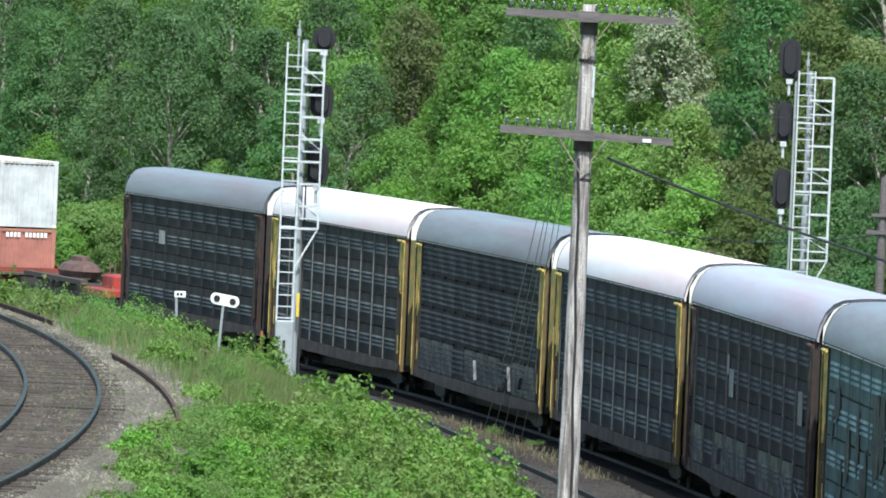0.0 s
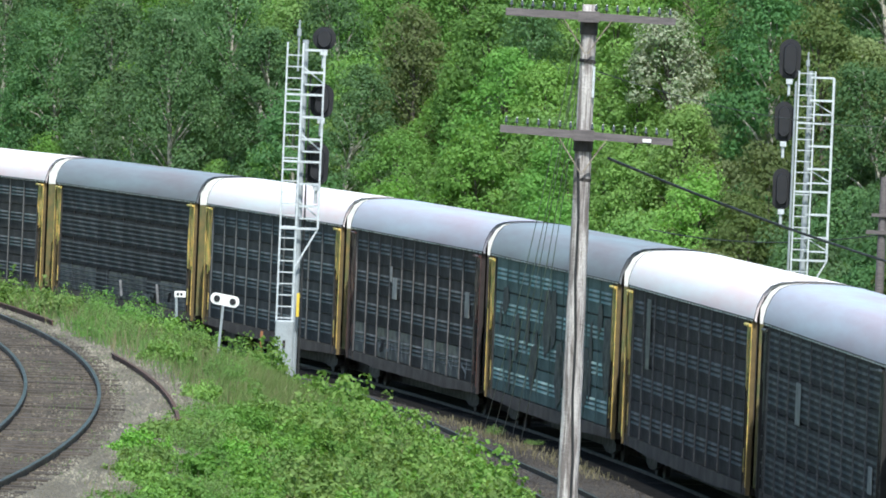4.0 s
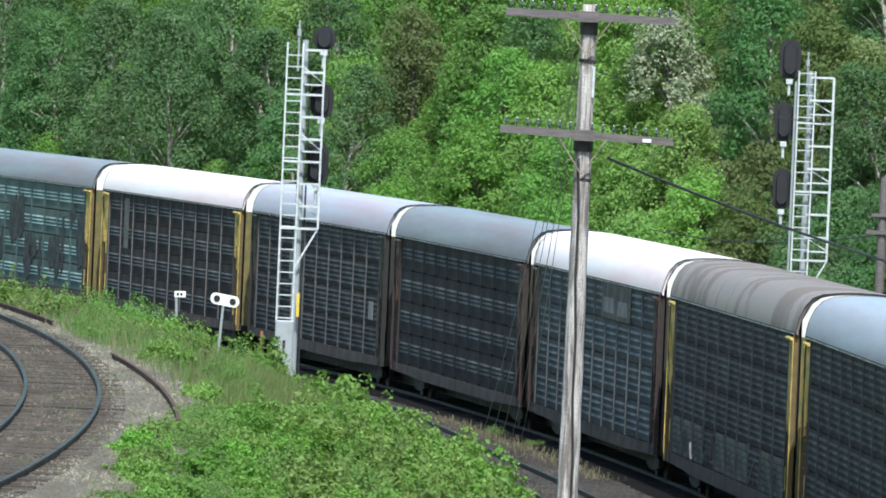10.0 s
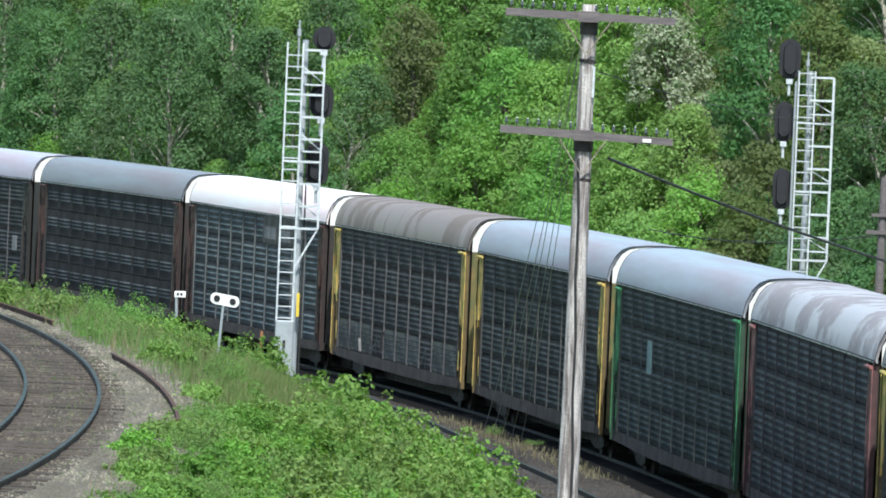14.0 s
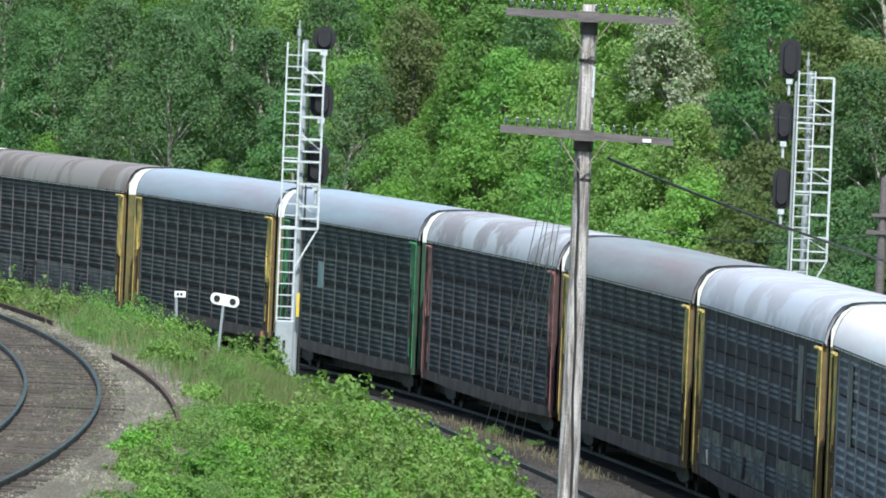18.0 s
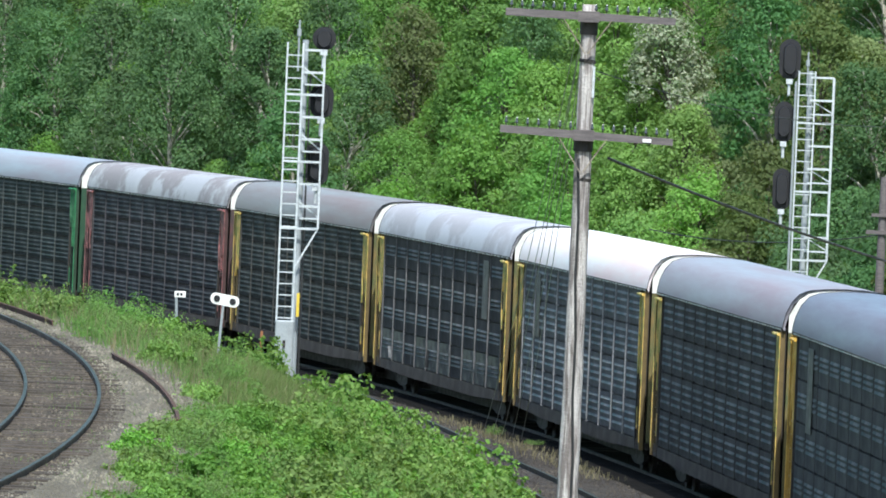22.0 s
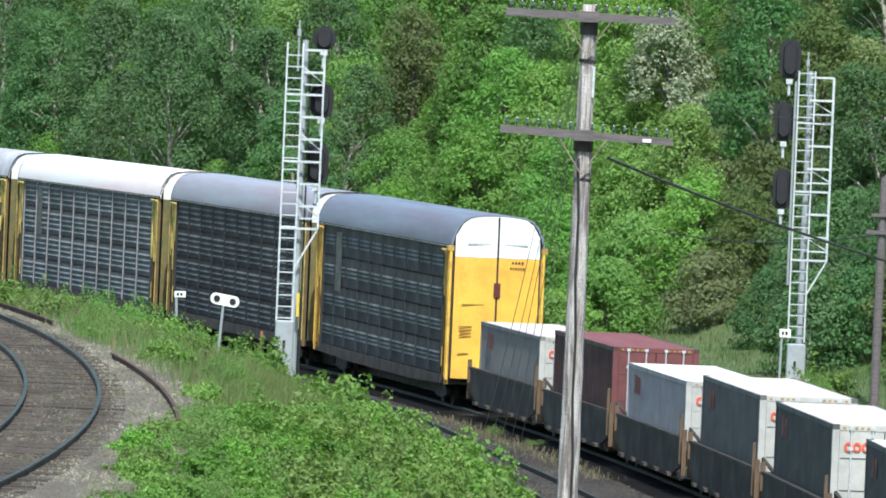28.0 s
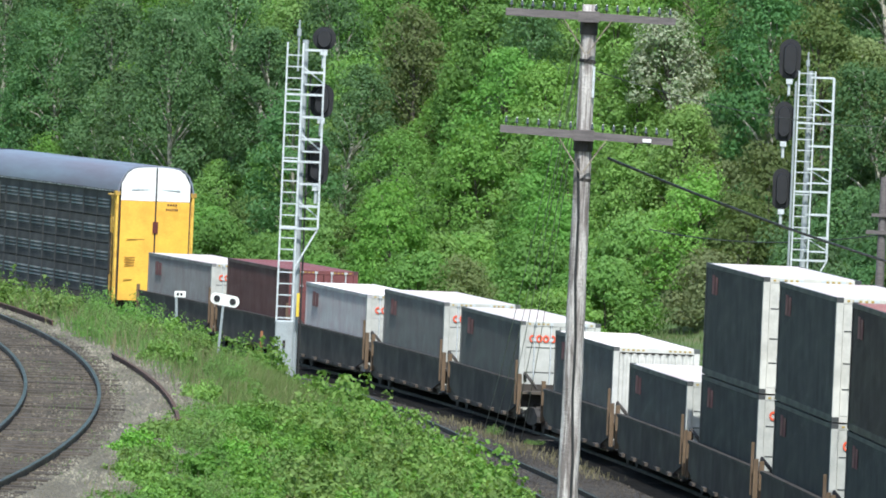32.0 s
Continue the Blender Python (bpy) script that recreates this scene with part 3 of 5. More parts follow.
        part("coupler", Build().box(end * 13.3, end * 14.3, -0.12, 0.12, 0.72, 0.98).box(end * 14.05, end * 14.3, -0.2, 0.2, 0.66, 1.04), M["iron"], car)
        truck(car, end * 9.95)
    for k, (x, zz, w, h, col) in enumerate(plates):
        part("placard", Build().box(x, x + w, 1.486, 1.494 + 0.006 * k, zz, zz + h), paint("placard_paint", col, scale=2, fine=25, rough=0.6, bump=0.05), car, "flat plate fixed on the side")
    pen = random.Random(index)
    if strokes:
        sm = paint("pale_scrawl_paint", strokes, scale=5, fine=25, rough=0.6, bump=0.0, grime=side_col, grime_amt=0.8)
        x = pen.uniform(-11.5, -9)
        while x < 10.5:
            z, h = PZ0 + pen.uniform(0.05, 0.25), pen.uniform(0.35, 0.85)
            b = Build().bar((x, 1.486, z), (x + pen.uniform(-0.35, 0.35), 1.486, z + h), 0.14, 0.004)
            if pen.random() < 0.5:
                b.bar((x, 1.486, z + h * pen.uniform(0, 1)), (x + pen.uniform(0.3, 0.9), 1.486, z + h * pen.uniform(0, 1)), 0.004, 0.10)
            part("paint_stroke", b, sm, car, "pale scrawled paint stroke")
            x += pen.uniform(0.45, 1.3) if pen.random() < 0.75 else pen.uniform(2, 5)
    if drips:
        dm = paint("dark_drip_paint", drips, scale=3, fine=25, rough=0.6, bump=0.0)
        for k in range(17):
            x, z1 = -11.6 + k * 1.4 + pen.uniform(-0.5, 0.5), pen.uniform(2.6, 4.6)
            z0, w = max(z1 - pen.uniform(0.9, 2.6), 1.06), pen.uniform(0.4, 1.5)
            b = Build().loft([[(x - w * f, y, z) for f, z in ((0.5, z0 + 0.3), (0.6, (z0 + z1) / 2), (0.35, z1))] + [(x + w * f, y, z) for f, z in ((0.4, z1 - 0.1), (0.55, (z0 + z1) / 2 - 0.2), (0.15, z0))] for y in (1.4845, 1.487)])
            part("paint_drip", b, dm, car, "dark paint drip")
    MOVERS.append((car, (CARS - 1 - index) * PITCH + SLACK[index], 9.95, Matrix.Identity(4)))
    return car


YEL, MAR, BLK, GRN, RED = (0.74, 0.49, 0.13), (0.085, 0.030, 0.026), (0.025, 0.022, 0.02), (0.05, 0.26, 0.10), (0.34, 0.12, 0.12)
SLATE, DARK, TEAL, BRN, OLV, BLU = (0.047, 0.046, 0.045), (0.034, 0.032, 0.033), (0.115, 0.165, 0.152), (0.041, 0.036, 0.036), (0.035, 0.034, 0.031), (0.078, 0.083, 0.085)
GRY, WHT, LAV, LBL, TAN = (0.215, 0.268, 0.292), (0.87, 0.91, 0.92), (0.41, 0.475, 0.55), (0.31, 0.39, 0.445), (0.215, 0.18, 0.155)
PLT = (0.12, 0.12, 0.115)
SCR = (0.062, 0.063, 0.072)
carrier(0, SLATE, GRY, MAR, 3, label="dark slate auto carrier wagon with grey roof and maroon ends", posts_light=False, plates=((5.0, 3.4, 1.1, 0.5, (0.45, 0.45, 0.44)),), worn=1.6)
carrier(1, SLATE, WHT, YEL, 3, label="slate auto carrier wagon with bright white roof and yellow posts", worn=1.8)
carrier(2, DARK, GRY, YEL, 5, label="dark auto carrier wagon with grey roof and scrawled foot", posts_light=False, scrawl=SCR, strokes=(0.08, 0.085, 0.095), worn=1.2)
carrier(3, (0.047, 0.050, 0.052), WHT, YEL, 3, label="dark green-grey auto carrier wagon with white roof and yellow posts", posts_light=0.45, worn=1.2)
carrier(4, BRN, LAV, MAR, 3, label="dark brown auto carrier wagon with pale lavender roof", scrawl=SCR, strokes=(0.15, 0.16, 0.18), plates=((3.2, 3.05, 0.9, 0.7, (0.30, 0.30, 0.30)), (4.3, 3.6, 0.35, 0.5, (0.30, 0.30, 0.30)), (-11.2, 3.0, 0.8, 0.8, (0.22, 0.22, 0.22))), worn=1.25)
carrier(5, TEAL, GRY, YEL, 3, label="teal auto carrier wagon with grey roof and dark paint drips", posts_light=False, drips=(0.020, 0.024, 0.032), worn=1.6)
carrier(6, BRN, WHT, YEL, 3, label="brown-grey auto carrier wagon with white roof and yellow posts", plates=((8.0, 3.0, 0.9, 1.9, PLT),), worn=1.4)
carrier(7, DARK, LAV, BLK, 5, label="dark auto carrier wagon with pale lavender roof and black ends", plates=((4.2, 3.0, 1.1, 1.0, (0.2, 0.2, 0.2)), (-11.3, 2.2, 0.8, 0.6, (0.25, 0.25, 0.25))), worn=1.2)
carrier(8, DARK, GRY, MAR, 3, label="dark auto carrier wagon with smooth grey roof and maroon ends", posts_light=False, worn=1.2)
carrier(9, BLU, WHT, MAR, 4, posts_light=0.3, label="blue-grey auto carrier wagon with white roof and a brown patch", plates=((-7.5, 4.08, 5.9, 0.98, (0.055, 0.045, 0.046)), (-4.1, 4.25, 2.1, 0.42, (0.20, 0.20, 0.21)), (-6.8, 4.22, 1.8, 0.40, (0.20, 0.20, 0.21))), worn=1.2)
carrier(10, BRN, TAN, YEL, 5, label="brown auto carrier wagon with weathered brown roof", scrawl=SCR, strokes=(0.062, 0.062, 0.068), roof_dirt=(0.165, 0.138, 0.12), worn=1.2)
carrier(11, OLV, LBL, YEL, 5, label="dark auto carrier wagon with light blue-grey roof and yellow posts", posts_light=0.4, worn=1.2)
carrier(12, (0.029, 0.035, 0.033), LBL, GRN, 5, posts_light=0.4, label="dark green auto carrier wagon with light blue roof and green posts", plates=((4.8, 2.9, 1.1, 0.9, (0.22, 0.32, 0.32)),), worn=1.2)
carrier(13, (0.036, 0.032, 0.037), (0.40, 0.405, 0.43), RED, 5, label="dark maroon-grey auto carrier wagon with patchy peeling roof and red posts", roof_dirt=(0.25, 0.235, 0.245), posts_light=0.3, worn=1.2)
carrier(14, OLV, (0.235, 0.26, 0.265), YEL, 5, label="dark olive auto carrier wagon with green-grey roof", posts_light=0.25, worn=1.2)
carrier(15, (0.052, 0.049, 0.051), (0.45, 0.46, 0.51), YEL, 3, label="dark auto carrier wagon with patchy lavender roof and yellow posts", roof_dirt=(0.37, 0.365, 0.40), scrawl=SCR, strokes=(0.09, 0.095, 0.105), plates=((-9.4, 3.1, 1.0, 1.8, PLT),), worn=1.3)
carrier(16, (0.135, 0.132, 0.136), WHT, YEL, 4, label="blue-grey auto carrier wagon with white roof and yellow posts", plates=((8.4, 3.0, 0.9, 1.9, PLT),), worn=1.3)
carrier(17, (0.066, 0.062, 0.063), (0.29, 0.33, 0.38), YEL, 4, posts_light=False, label="dark slate auto carrier wagon with blue-grey roof and yellow posts", worn=1.25)
last = carrier(18, (0.084, 0.084, 0.083), (0.165, 0.21, 0.27), (0.72, 0.46, 0.08), 3, label="slate auto carrier wagon with steel blue roof and yellow end doors", end_col=(0.74, 0.455, 0.06), posts_light=False, plates=((8.2, 2.9, 1.2, 2.0, (0.12, 0.12, 0.11)),), cap_col=(0.86, 0.86, 0.86), worn=1.05)
for sgn in (1, -1):
    part("post_head", bevel_box(-13.42, -13.18, sgn * 1.50 - 0.11, sgn * 1.50 + 0.11, 4.98, 5.14, 0.02), paint("yellow_bay_paint", (0.46, 0.28, 0.05)), last, "yellow head of the corner post")
    part("post_rail", Build().tube([(-13.36, sgn * 1.49, 0.9), (-13.36, sgn * 1.49, 4.98)], 0.05, 8), paint("post_paint", (0.72, 0.46, 0.08)), last, "yellow guide rail beside the end door")
    part("post_shadow_gap", Build().box(-13.30, -13.24, sgn * 1.36, sgn * 1.41, 0.95, 5.05), M["iron"], last)
marks = Build()
for r, (yy, zz, w) in enumerate(((-0.62, 4.66, 0.42), (-0.62, 4.48, 0.5))):
    n = 4 if r == 0 else 6
    for k in range(n):
        marks.box(-13.464, -13.45, yy - w / 2 + k * w / n, yy - w / 2 + (k + 0.6) * w / n, zz - 0.035, zz + 0.035)
part("marking", marks, M["iron"], last, "dark stencilled reporting marks")
for yy, zz, w in ((0.72, 3.30, 0.75), (0.95, 2.60, 0.42), (0.95, 2.50, 0.42), (0.95, 2.40, 0.36), (0.95, 2.30, 0.40), (1.0, 1.75, 0.35)):
    part("marking", Build().box(-13.452, -13.438, yy - w / 2, yy + w / 2, zz - 0.018, zz + 0.018), paint("brown_marking", (0.38, 0.20, 0.03), scale=6, fine=40, rough=0.6, bump=0), last)
for yy in (0.62, -0.55):
    part("marking", Build().box(-13.465, -13.45, yy - 0.4, yy + 0.35, 5.20, 5.26), M["galv"], last)

# ================= train: well wagons and containers =================
BOX_L, BOX_W = 12.19, 2.44


def box_side(h, fine):
    """A corrugated container side, facing +Y."""
    b = Build()
    n, L0 = (60 if fine else 36), BOX_L - 0.3
    pts = []
    for i in range(n):
        x = -L0 / 2 + L0 * i / n
        w = L0 / n
        pts += [(x, 0.0), (x + w * 0.3, 0.0), (x + w * 0.5, -0.03), (x + w * 0.8, -0.03)]
    pts.append((L0 / 2, 0.0))
    b.loft([[(x, y, z) for x, y in pts] for z in (0.16, h - 0.12)], close=False, caps=False)
    return b


def container(off, z, h, side_col, roof_col, door_col, half, label, logo=None, rings=0, corrugated_end=False, local_x=0.0):
    c = thing("shipping_container", Matrix.Identity(4), label, "container", "containers on the train")
    # side_col is often the shaded tone; roof_col and door_col are the lit ones.
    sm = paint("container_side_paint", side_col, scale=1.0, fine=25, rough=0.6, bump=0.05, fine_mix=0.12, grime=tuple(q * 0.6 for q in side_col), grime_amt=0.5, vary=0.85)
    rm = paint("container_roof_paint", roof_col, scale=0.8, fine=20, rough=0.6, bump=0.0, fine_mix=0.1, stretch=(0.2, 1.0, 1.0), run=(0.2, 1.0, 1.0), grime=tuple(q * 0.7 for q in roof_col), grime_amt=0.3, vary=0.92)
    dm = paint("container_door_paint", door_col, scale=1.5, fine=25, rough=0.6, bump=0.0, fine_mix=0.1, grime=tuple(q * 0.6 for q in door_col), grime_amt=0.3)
    W2, L2 = BOX_W / 2, BOX_L / 2
    for sgn in (1, -1):
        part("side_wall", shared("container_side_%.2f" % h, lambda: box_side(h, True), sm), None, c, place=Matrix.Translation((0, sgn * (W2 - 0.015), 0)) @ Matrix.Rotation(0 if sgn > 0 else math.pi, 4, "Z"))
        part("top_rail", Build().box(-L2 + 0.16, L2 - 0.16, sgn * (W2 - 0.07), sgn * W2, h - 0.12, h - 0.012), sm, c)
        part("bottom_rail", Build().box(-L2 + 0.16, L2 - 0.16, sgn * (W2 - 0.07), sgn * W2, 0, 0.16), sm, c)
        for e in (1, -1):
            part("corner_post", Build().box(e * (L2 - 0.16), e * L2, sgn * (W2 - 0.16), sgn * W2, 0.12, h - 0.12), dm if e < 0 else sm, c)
            for zz in (0, h - 0.12):
                part("corner_casting", Build().box(e * (L2 - 0.178), e * (L2 + 0.004), sgn * (W2 - 0.16), sgn * (W2 + 0.004), zz, zz + 0.12), sm, c)
    rb = Build()
    n = 40
    pts = []
    for i in range(n):
        x, w = -L2 + 0.1 + (BOX_L - 0.2) * i / n, (BOX_L - 0.2) / n
        pts += [(x, h - 0.012), (x + w * 0.3, h - 0.012), (x + w * 0.5, h - 0.035), (x + w * 0.8, h - 0.035)]
    pts.append((L2 - 0.1, h - 0.012))
    rb.loft([[(x, y, zz) for x, zz in pts] for y in (W2 - 0.07, -W2 + 0.07)], close=False, caps=False)
    part("roof", rb, rm, c)
    part("floor", Build().box(-L2 + 0.1, L2 - 0.1, -W2 + 0.08, W2 - 0.08, 0.05, 0.15), sm, c)
    part("front_wall", Build().box(L2 - 0.08, L2 - 0.04, -W2 + 0.14, W2 - 0.14, 0.1, h - 0.08), sm, c)
    part("door_header", Build().box(-L2 + 0.02, -L2 + 0.12, -W2 + 0.16, W2 - 0.16, h - 0.14, h - 0.012), dm, c)
    part("door_sill", Build().box(-L2 + 0.02, -L2 + 0.12, -W2 + 0.16, W2 - 0.16, 0.0, 0.14), dm, c)
    if corrugated_end:
        wall, n = Build(), 10
        pts = []
        for q in range(n):
            y, w = -W2 + 0.17 + (BOX_W - 0.34) * q / n, (BOX_W - 0.34) / n
            pts += [(-L2 + 0.02, y), (-L2 + 0.02, y + w * 0.38), (-L2 + 0.055, y + w * 0.5), (-L2 + 0.055, y + w * 0.88)]
        pts.append((-L2 + 0.02, W2 - 0.17))
        wall.loft([[(x, y, zz) for x, y in pts] for zz in (0.14, h - 0.17)], close=False, caps=False)
        part("end_wall", wall, dm, c, "corrugated end wall")
        for q in range(n):
            y = -W2 + 0.19 + (BOX_W - 0.34) * q / n
            part("shadow_slot", Build().box(-L2 + 0.01, -L2 + 0.018, y + 0.02, y + 0.13, h - 0.20, h - 0.165), M["iron"], c)
    for sgn in (() if corrugated_end else (1, -1)):
        d = part("door", Build().box(-L2 + 0.03, -L2 + 0.08, sgn * 0.012, sgn * (W2 - 0.17), 0.15, h - 0.15), dm, c)
        for yy in (0.28, 0.78):
            rod = Build().tube([(-L2 + 0.0, sgn * yy, 0.1), (-L2 + 0.0, sgn * yy, h - 0.08)], 0.022, 6)
            for zz in (0.12, 0.9, h - 0.6, h - 0.12):
                rod.box(-L2 - 0.03, -L2 + 0.03, sgn * yy - 0.05, sgn * yy + 0.05, zz, zz + 0.08)
            part("lock_rod", rod, M["galv"], d)
        for zz in (0.75, 1.35, h - 0.8):
            part("door_panel_seam", Build().box(-L2 + 0.022, -L2 + 0.03, sgn * 0.05, sgn * (W2 - 0.2), zz, zz + 0.03), sm, d)
    warn = Build()
    for k in range(5):
        for sgn in (1, -1):
            warn.box(-L2 + 0.008, -L2 + 0.02, sgn * (0.35 + 0.14 * k), sgn * (0.42 + 0.14 * k), h - 0.10, h - 0.055)
    part("warning_stripe", warn, paint("warning_yellow", (0.38, 0.27, 0.05), scale=6, fine=40, rough=0.6, bump=0), c, "yellow height warning stripes")
    if logo:
        lm = paint("faded_red_mark", logo, scale=3, fine=30, rough=0.6, bump=0.05)
        part("emblem", Build().box(L2 - 2.0, L2 - 1.45, W2, W2 + 0.006, h - 0.78, h - 0.28), lm, c, "faded square emblem on the side")
        part("emblem", Build().box(L2 - 2.6, L2 - 2.15, W2, W2 + 0.006, h - 0.78, h - 0.32), lm, c, "faded emblem on the side")
    if rings:
        om = paint("orange_red_mark", (0.75, 0.11, 0.05), scale=5, fine=30, rough=0.5, bump=0)
        for k in range(rings):
            yc, zc = 0.84 - 0.205 * k, h - 0.52
            rg = Build()
            nn = 14
            ring = []
            for q in range(nn + 1):
                a = 2 * math.pi * q / nn
                ca, sa = math.cos(a), math.sin(a)
                ring.append([(-L2 + 0.0, yc + 0.098 * ca, zc + 0.115 * sa), (-L2 + 0.0, yc + 0.05 * ca, zc + 0.065 * sa), (-L2 + 0.028, yc + 0.05 * ca, zc + 0.065 * sa), (-L2 + 0.028, yc + 0.098 * ca, zc + 0.115 * sa)])
            rg.loft(ring, close=True, caps=False)
            part("emblem", rg, om, c, "orange-red ring mark on the doors")
        part("placard", Build().box(-L2 + 0.0, -L2 + 0.028, -0.75, -0.35, 0.55, 0.95), paint("yellow_placard", (0.75, 0.62, 0.15), scale=5, fine=30, rough=0.6, bump=0), c)
    MOVERS.append((c, off, half, Matrix.Translation((local_x, 0, z))))
    return c


def well_unit(off, col, label, half=7.0, length=13.5, post=True):
    w = thing("well_wagon", Matrix.Identity(4), label, "railway wagon", "well wagons of the train")
    wm = paint("well_wagon_paint", col, scale=0.8, fine=25, rough=0.7, bump=0.15, grime=(0.055, 0.042, 0.034), grime_amt=0.5)
    pm = paint("well_post_paint", (0.145, 0.095, 0.055), scale=3, fine=25, rough=0.7, bump=0.2, grime=(0.06, 0.04, 0.03), grime_amt=0.6)
    L2 = length / 2
    for sgn in (1, -1):
        side = Build()
        prof = [(-L2, 1.42), (-L2, 0.72), (-L2 + 1.4, 0.48), (L2 - 1.4, 0.48), (L2, 0.72), (L2, 1.42)]
        side.loft([[(x, sgn * 1.34, z) for x, z in prof], [(x, sgn * 1.40, z) for x, z in prof]])
        part("side_wall", side, wm, w)
        part("top_chord", Build().box(-L2, L2, sgn * 1.30, sgn * 1.44, 1.42, 1.51), wm, w)
        part("bottom_chord", Build().box(-L2 + 1.3, L2 - 1.3, sgn * 1.25, sgn * 1.42, 0.38, 0.48), M["iron"], w)
        for k in range(5):
            x = -L2 + 1.8 + k * (length - 3.6) / 4
            part("foot", Build().box(x - 0.3, x + 0.3, sgn * 1.40, sgn * 1.52, 0.40, 0.49), M["sill"], w, "dusty step pad")
    part("floor", Build().box(-L2 + 1.0, L2 - 1.0, -1.25, 1.25, 0.30, 0.36), M["iron"], w)
    for e in (1, -1):
        part("end_bulkhead", Build().box(e * (L2 - 0.1), e * L2, -1.34, 1.34, 0.7, 1.40), wm, w)
        part("drawbar", Build().box(e * L2, e * (L2 + 1.1), -0.45, 0.45, 0.72, 1.05), M["iron"], w)
        part("end_platform", Build().box(e * L2, e * (L2 + 0.65), -1.3, 1.3, 1.12, 1.20), M["underframe"], w)
        part("grab_post", Build().box(e * (L2 + 0.42) - 0.05, e * (L2 + 0.42) + 0.05, 1.30, 1.42, 0.50, 1.72), pm, w)
    if post:
        part("hand_post", Build().box(-L2 - 0.11, -L2 - 0.035, 1.37, 1.45, 0.80, 2.12), pm, w, "brown stake post at the wagon's end")
        part("hose", Build().tube([(-L2 - 0.5, 1.2, 1.5), (-L2 - 0.7, 1.25, 1.75), (-L2 - 0.95, 1.1, 1.55), (-L2 - 1.0, 0.9, 1.3)], 0.05, 6), M["iron"], w)
    truck(w, -L2 - 1.0)
    MOVERS.append((w, off, half, Matrix.Identity(4)))
    return w


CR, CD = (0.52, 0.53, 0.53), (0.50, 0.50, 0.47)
WELL = (0.042, 0.034, 0.029)
MARK = (0.20, 0.055, 0.06)
units = [-25.0, -40.2, -55.7, -71.3, -86.9, -106.3, -121.9, -137.0, -152.6, -168.1, -183.6]
for k, o in enumerate(units):
    well_unit(o, WELL, "dark brown articulated well wagon with stake posts", half=6.9)
# Side colours from here mostly have the near side's shade put into them.
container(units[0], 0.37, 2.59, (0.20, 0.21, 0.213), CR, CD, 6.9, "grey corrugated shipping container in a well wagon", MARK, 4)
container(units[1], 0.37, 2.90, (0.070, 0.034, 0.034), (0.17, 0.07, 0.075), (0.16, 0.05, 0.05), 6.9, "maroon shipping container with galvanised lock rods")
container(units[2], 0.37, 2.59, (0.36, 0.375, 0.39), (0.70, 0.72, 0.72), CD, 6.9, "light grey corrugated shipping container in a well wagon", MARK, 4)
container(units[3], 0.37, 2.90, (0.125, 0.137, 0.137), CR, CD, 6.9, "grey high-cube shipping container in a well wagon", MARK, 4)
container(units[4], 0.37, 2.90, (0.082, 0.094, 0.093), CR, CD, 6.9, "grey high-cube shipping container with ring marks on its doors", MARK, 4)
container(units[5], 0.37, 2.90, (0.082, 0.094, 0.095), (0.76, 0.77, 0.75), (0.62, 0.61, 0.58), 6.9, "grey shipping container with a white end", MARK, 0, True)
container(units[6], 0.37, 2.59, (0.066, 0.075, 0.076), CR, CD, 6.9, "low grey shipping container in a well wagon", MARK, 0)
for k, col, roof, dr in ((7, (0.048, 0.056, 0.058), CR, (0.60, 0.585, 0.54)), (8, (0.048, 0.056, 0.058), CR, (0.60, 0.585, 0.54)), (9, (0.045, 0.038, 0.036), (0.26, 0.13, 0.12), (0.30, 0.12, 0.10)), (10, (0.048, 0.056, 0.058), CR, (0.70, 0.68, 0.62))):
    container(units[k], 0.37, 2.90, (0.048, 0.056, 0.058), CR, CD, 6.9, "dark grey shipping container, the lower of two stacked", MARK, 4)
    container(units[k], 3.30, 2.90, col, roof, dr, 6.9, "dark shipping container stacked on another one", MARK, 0)
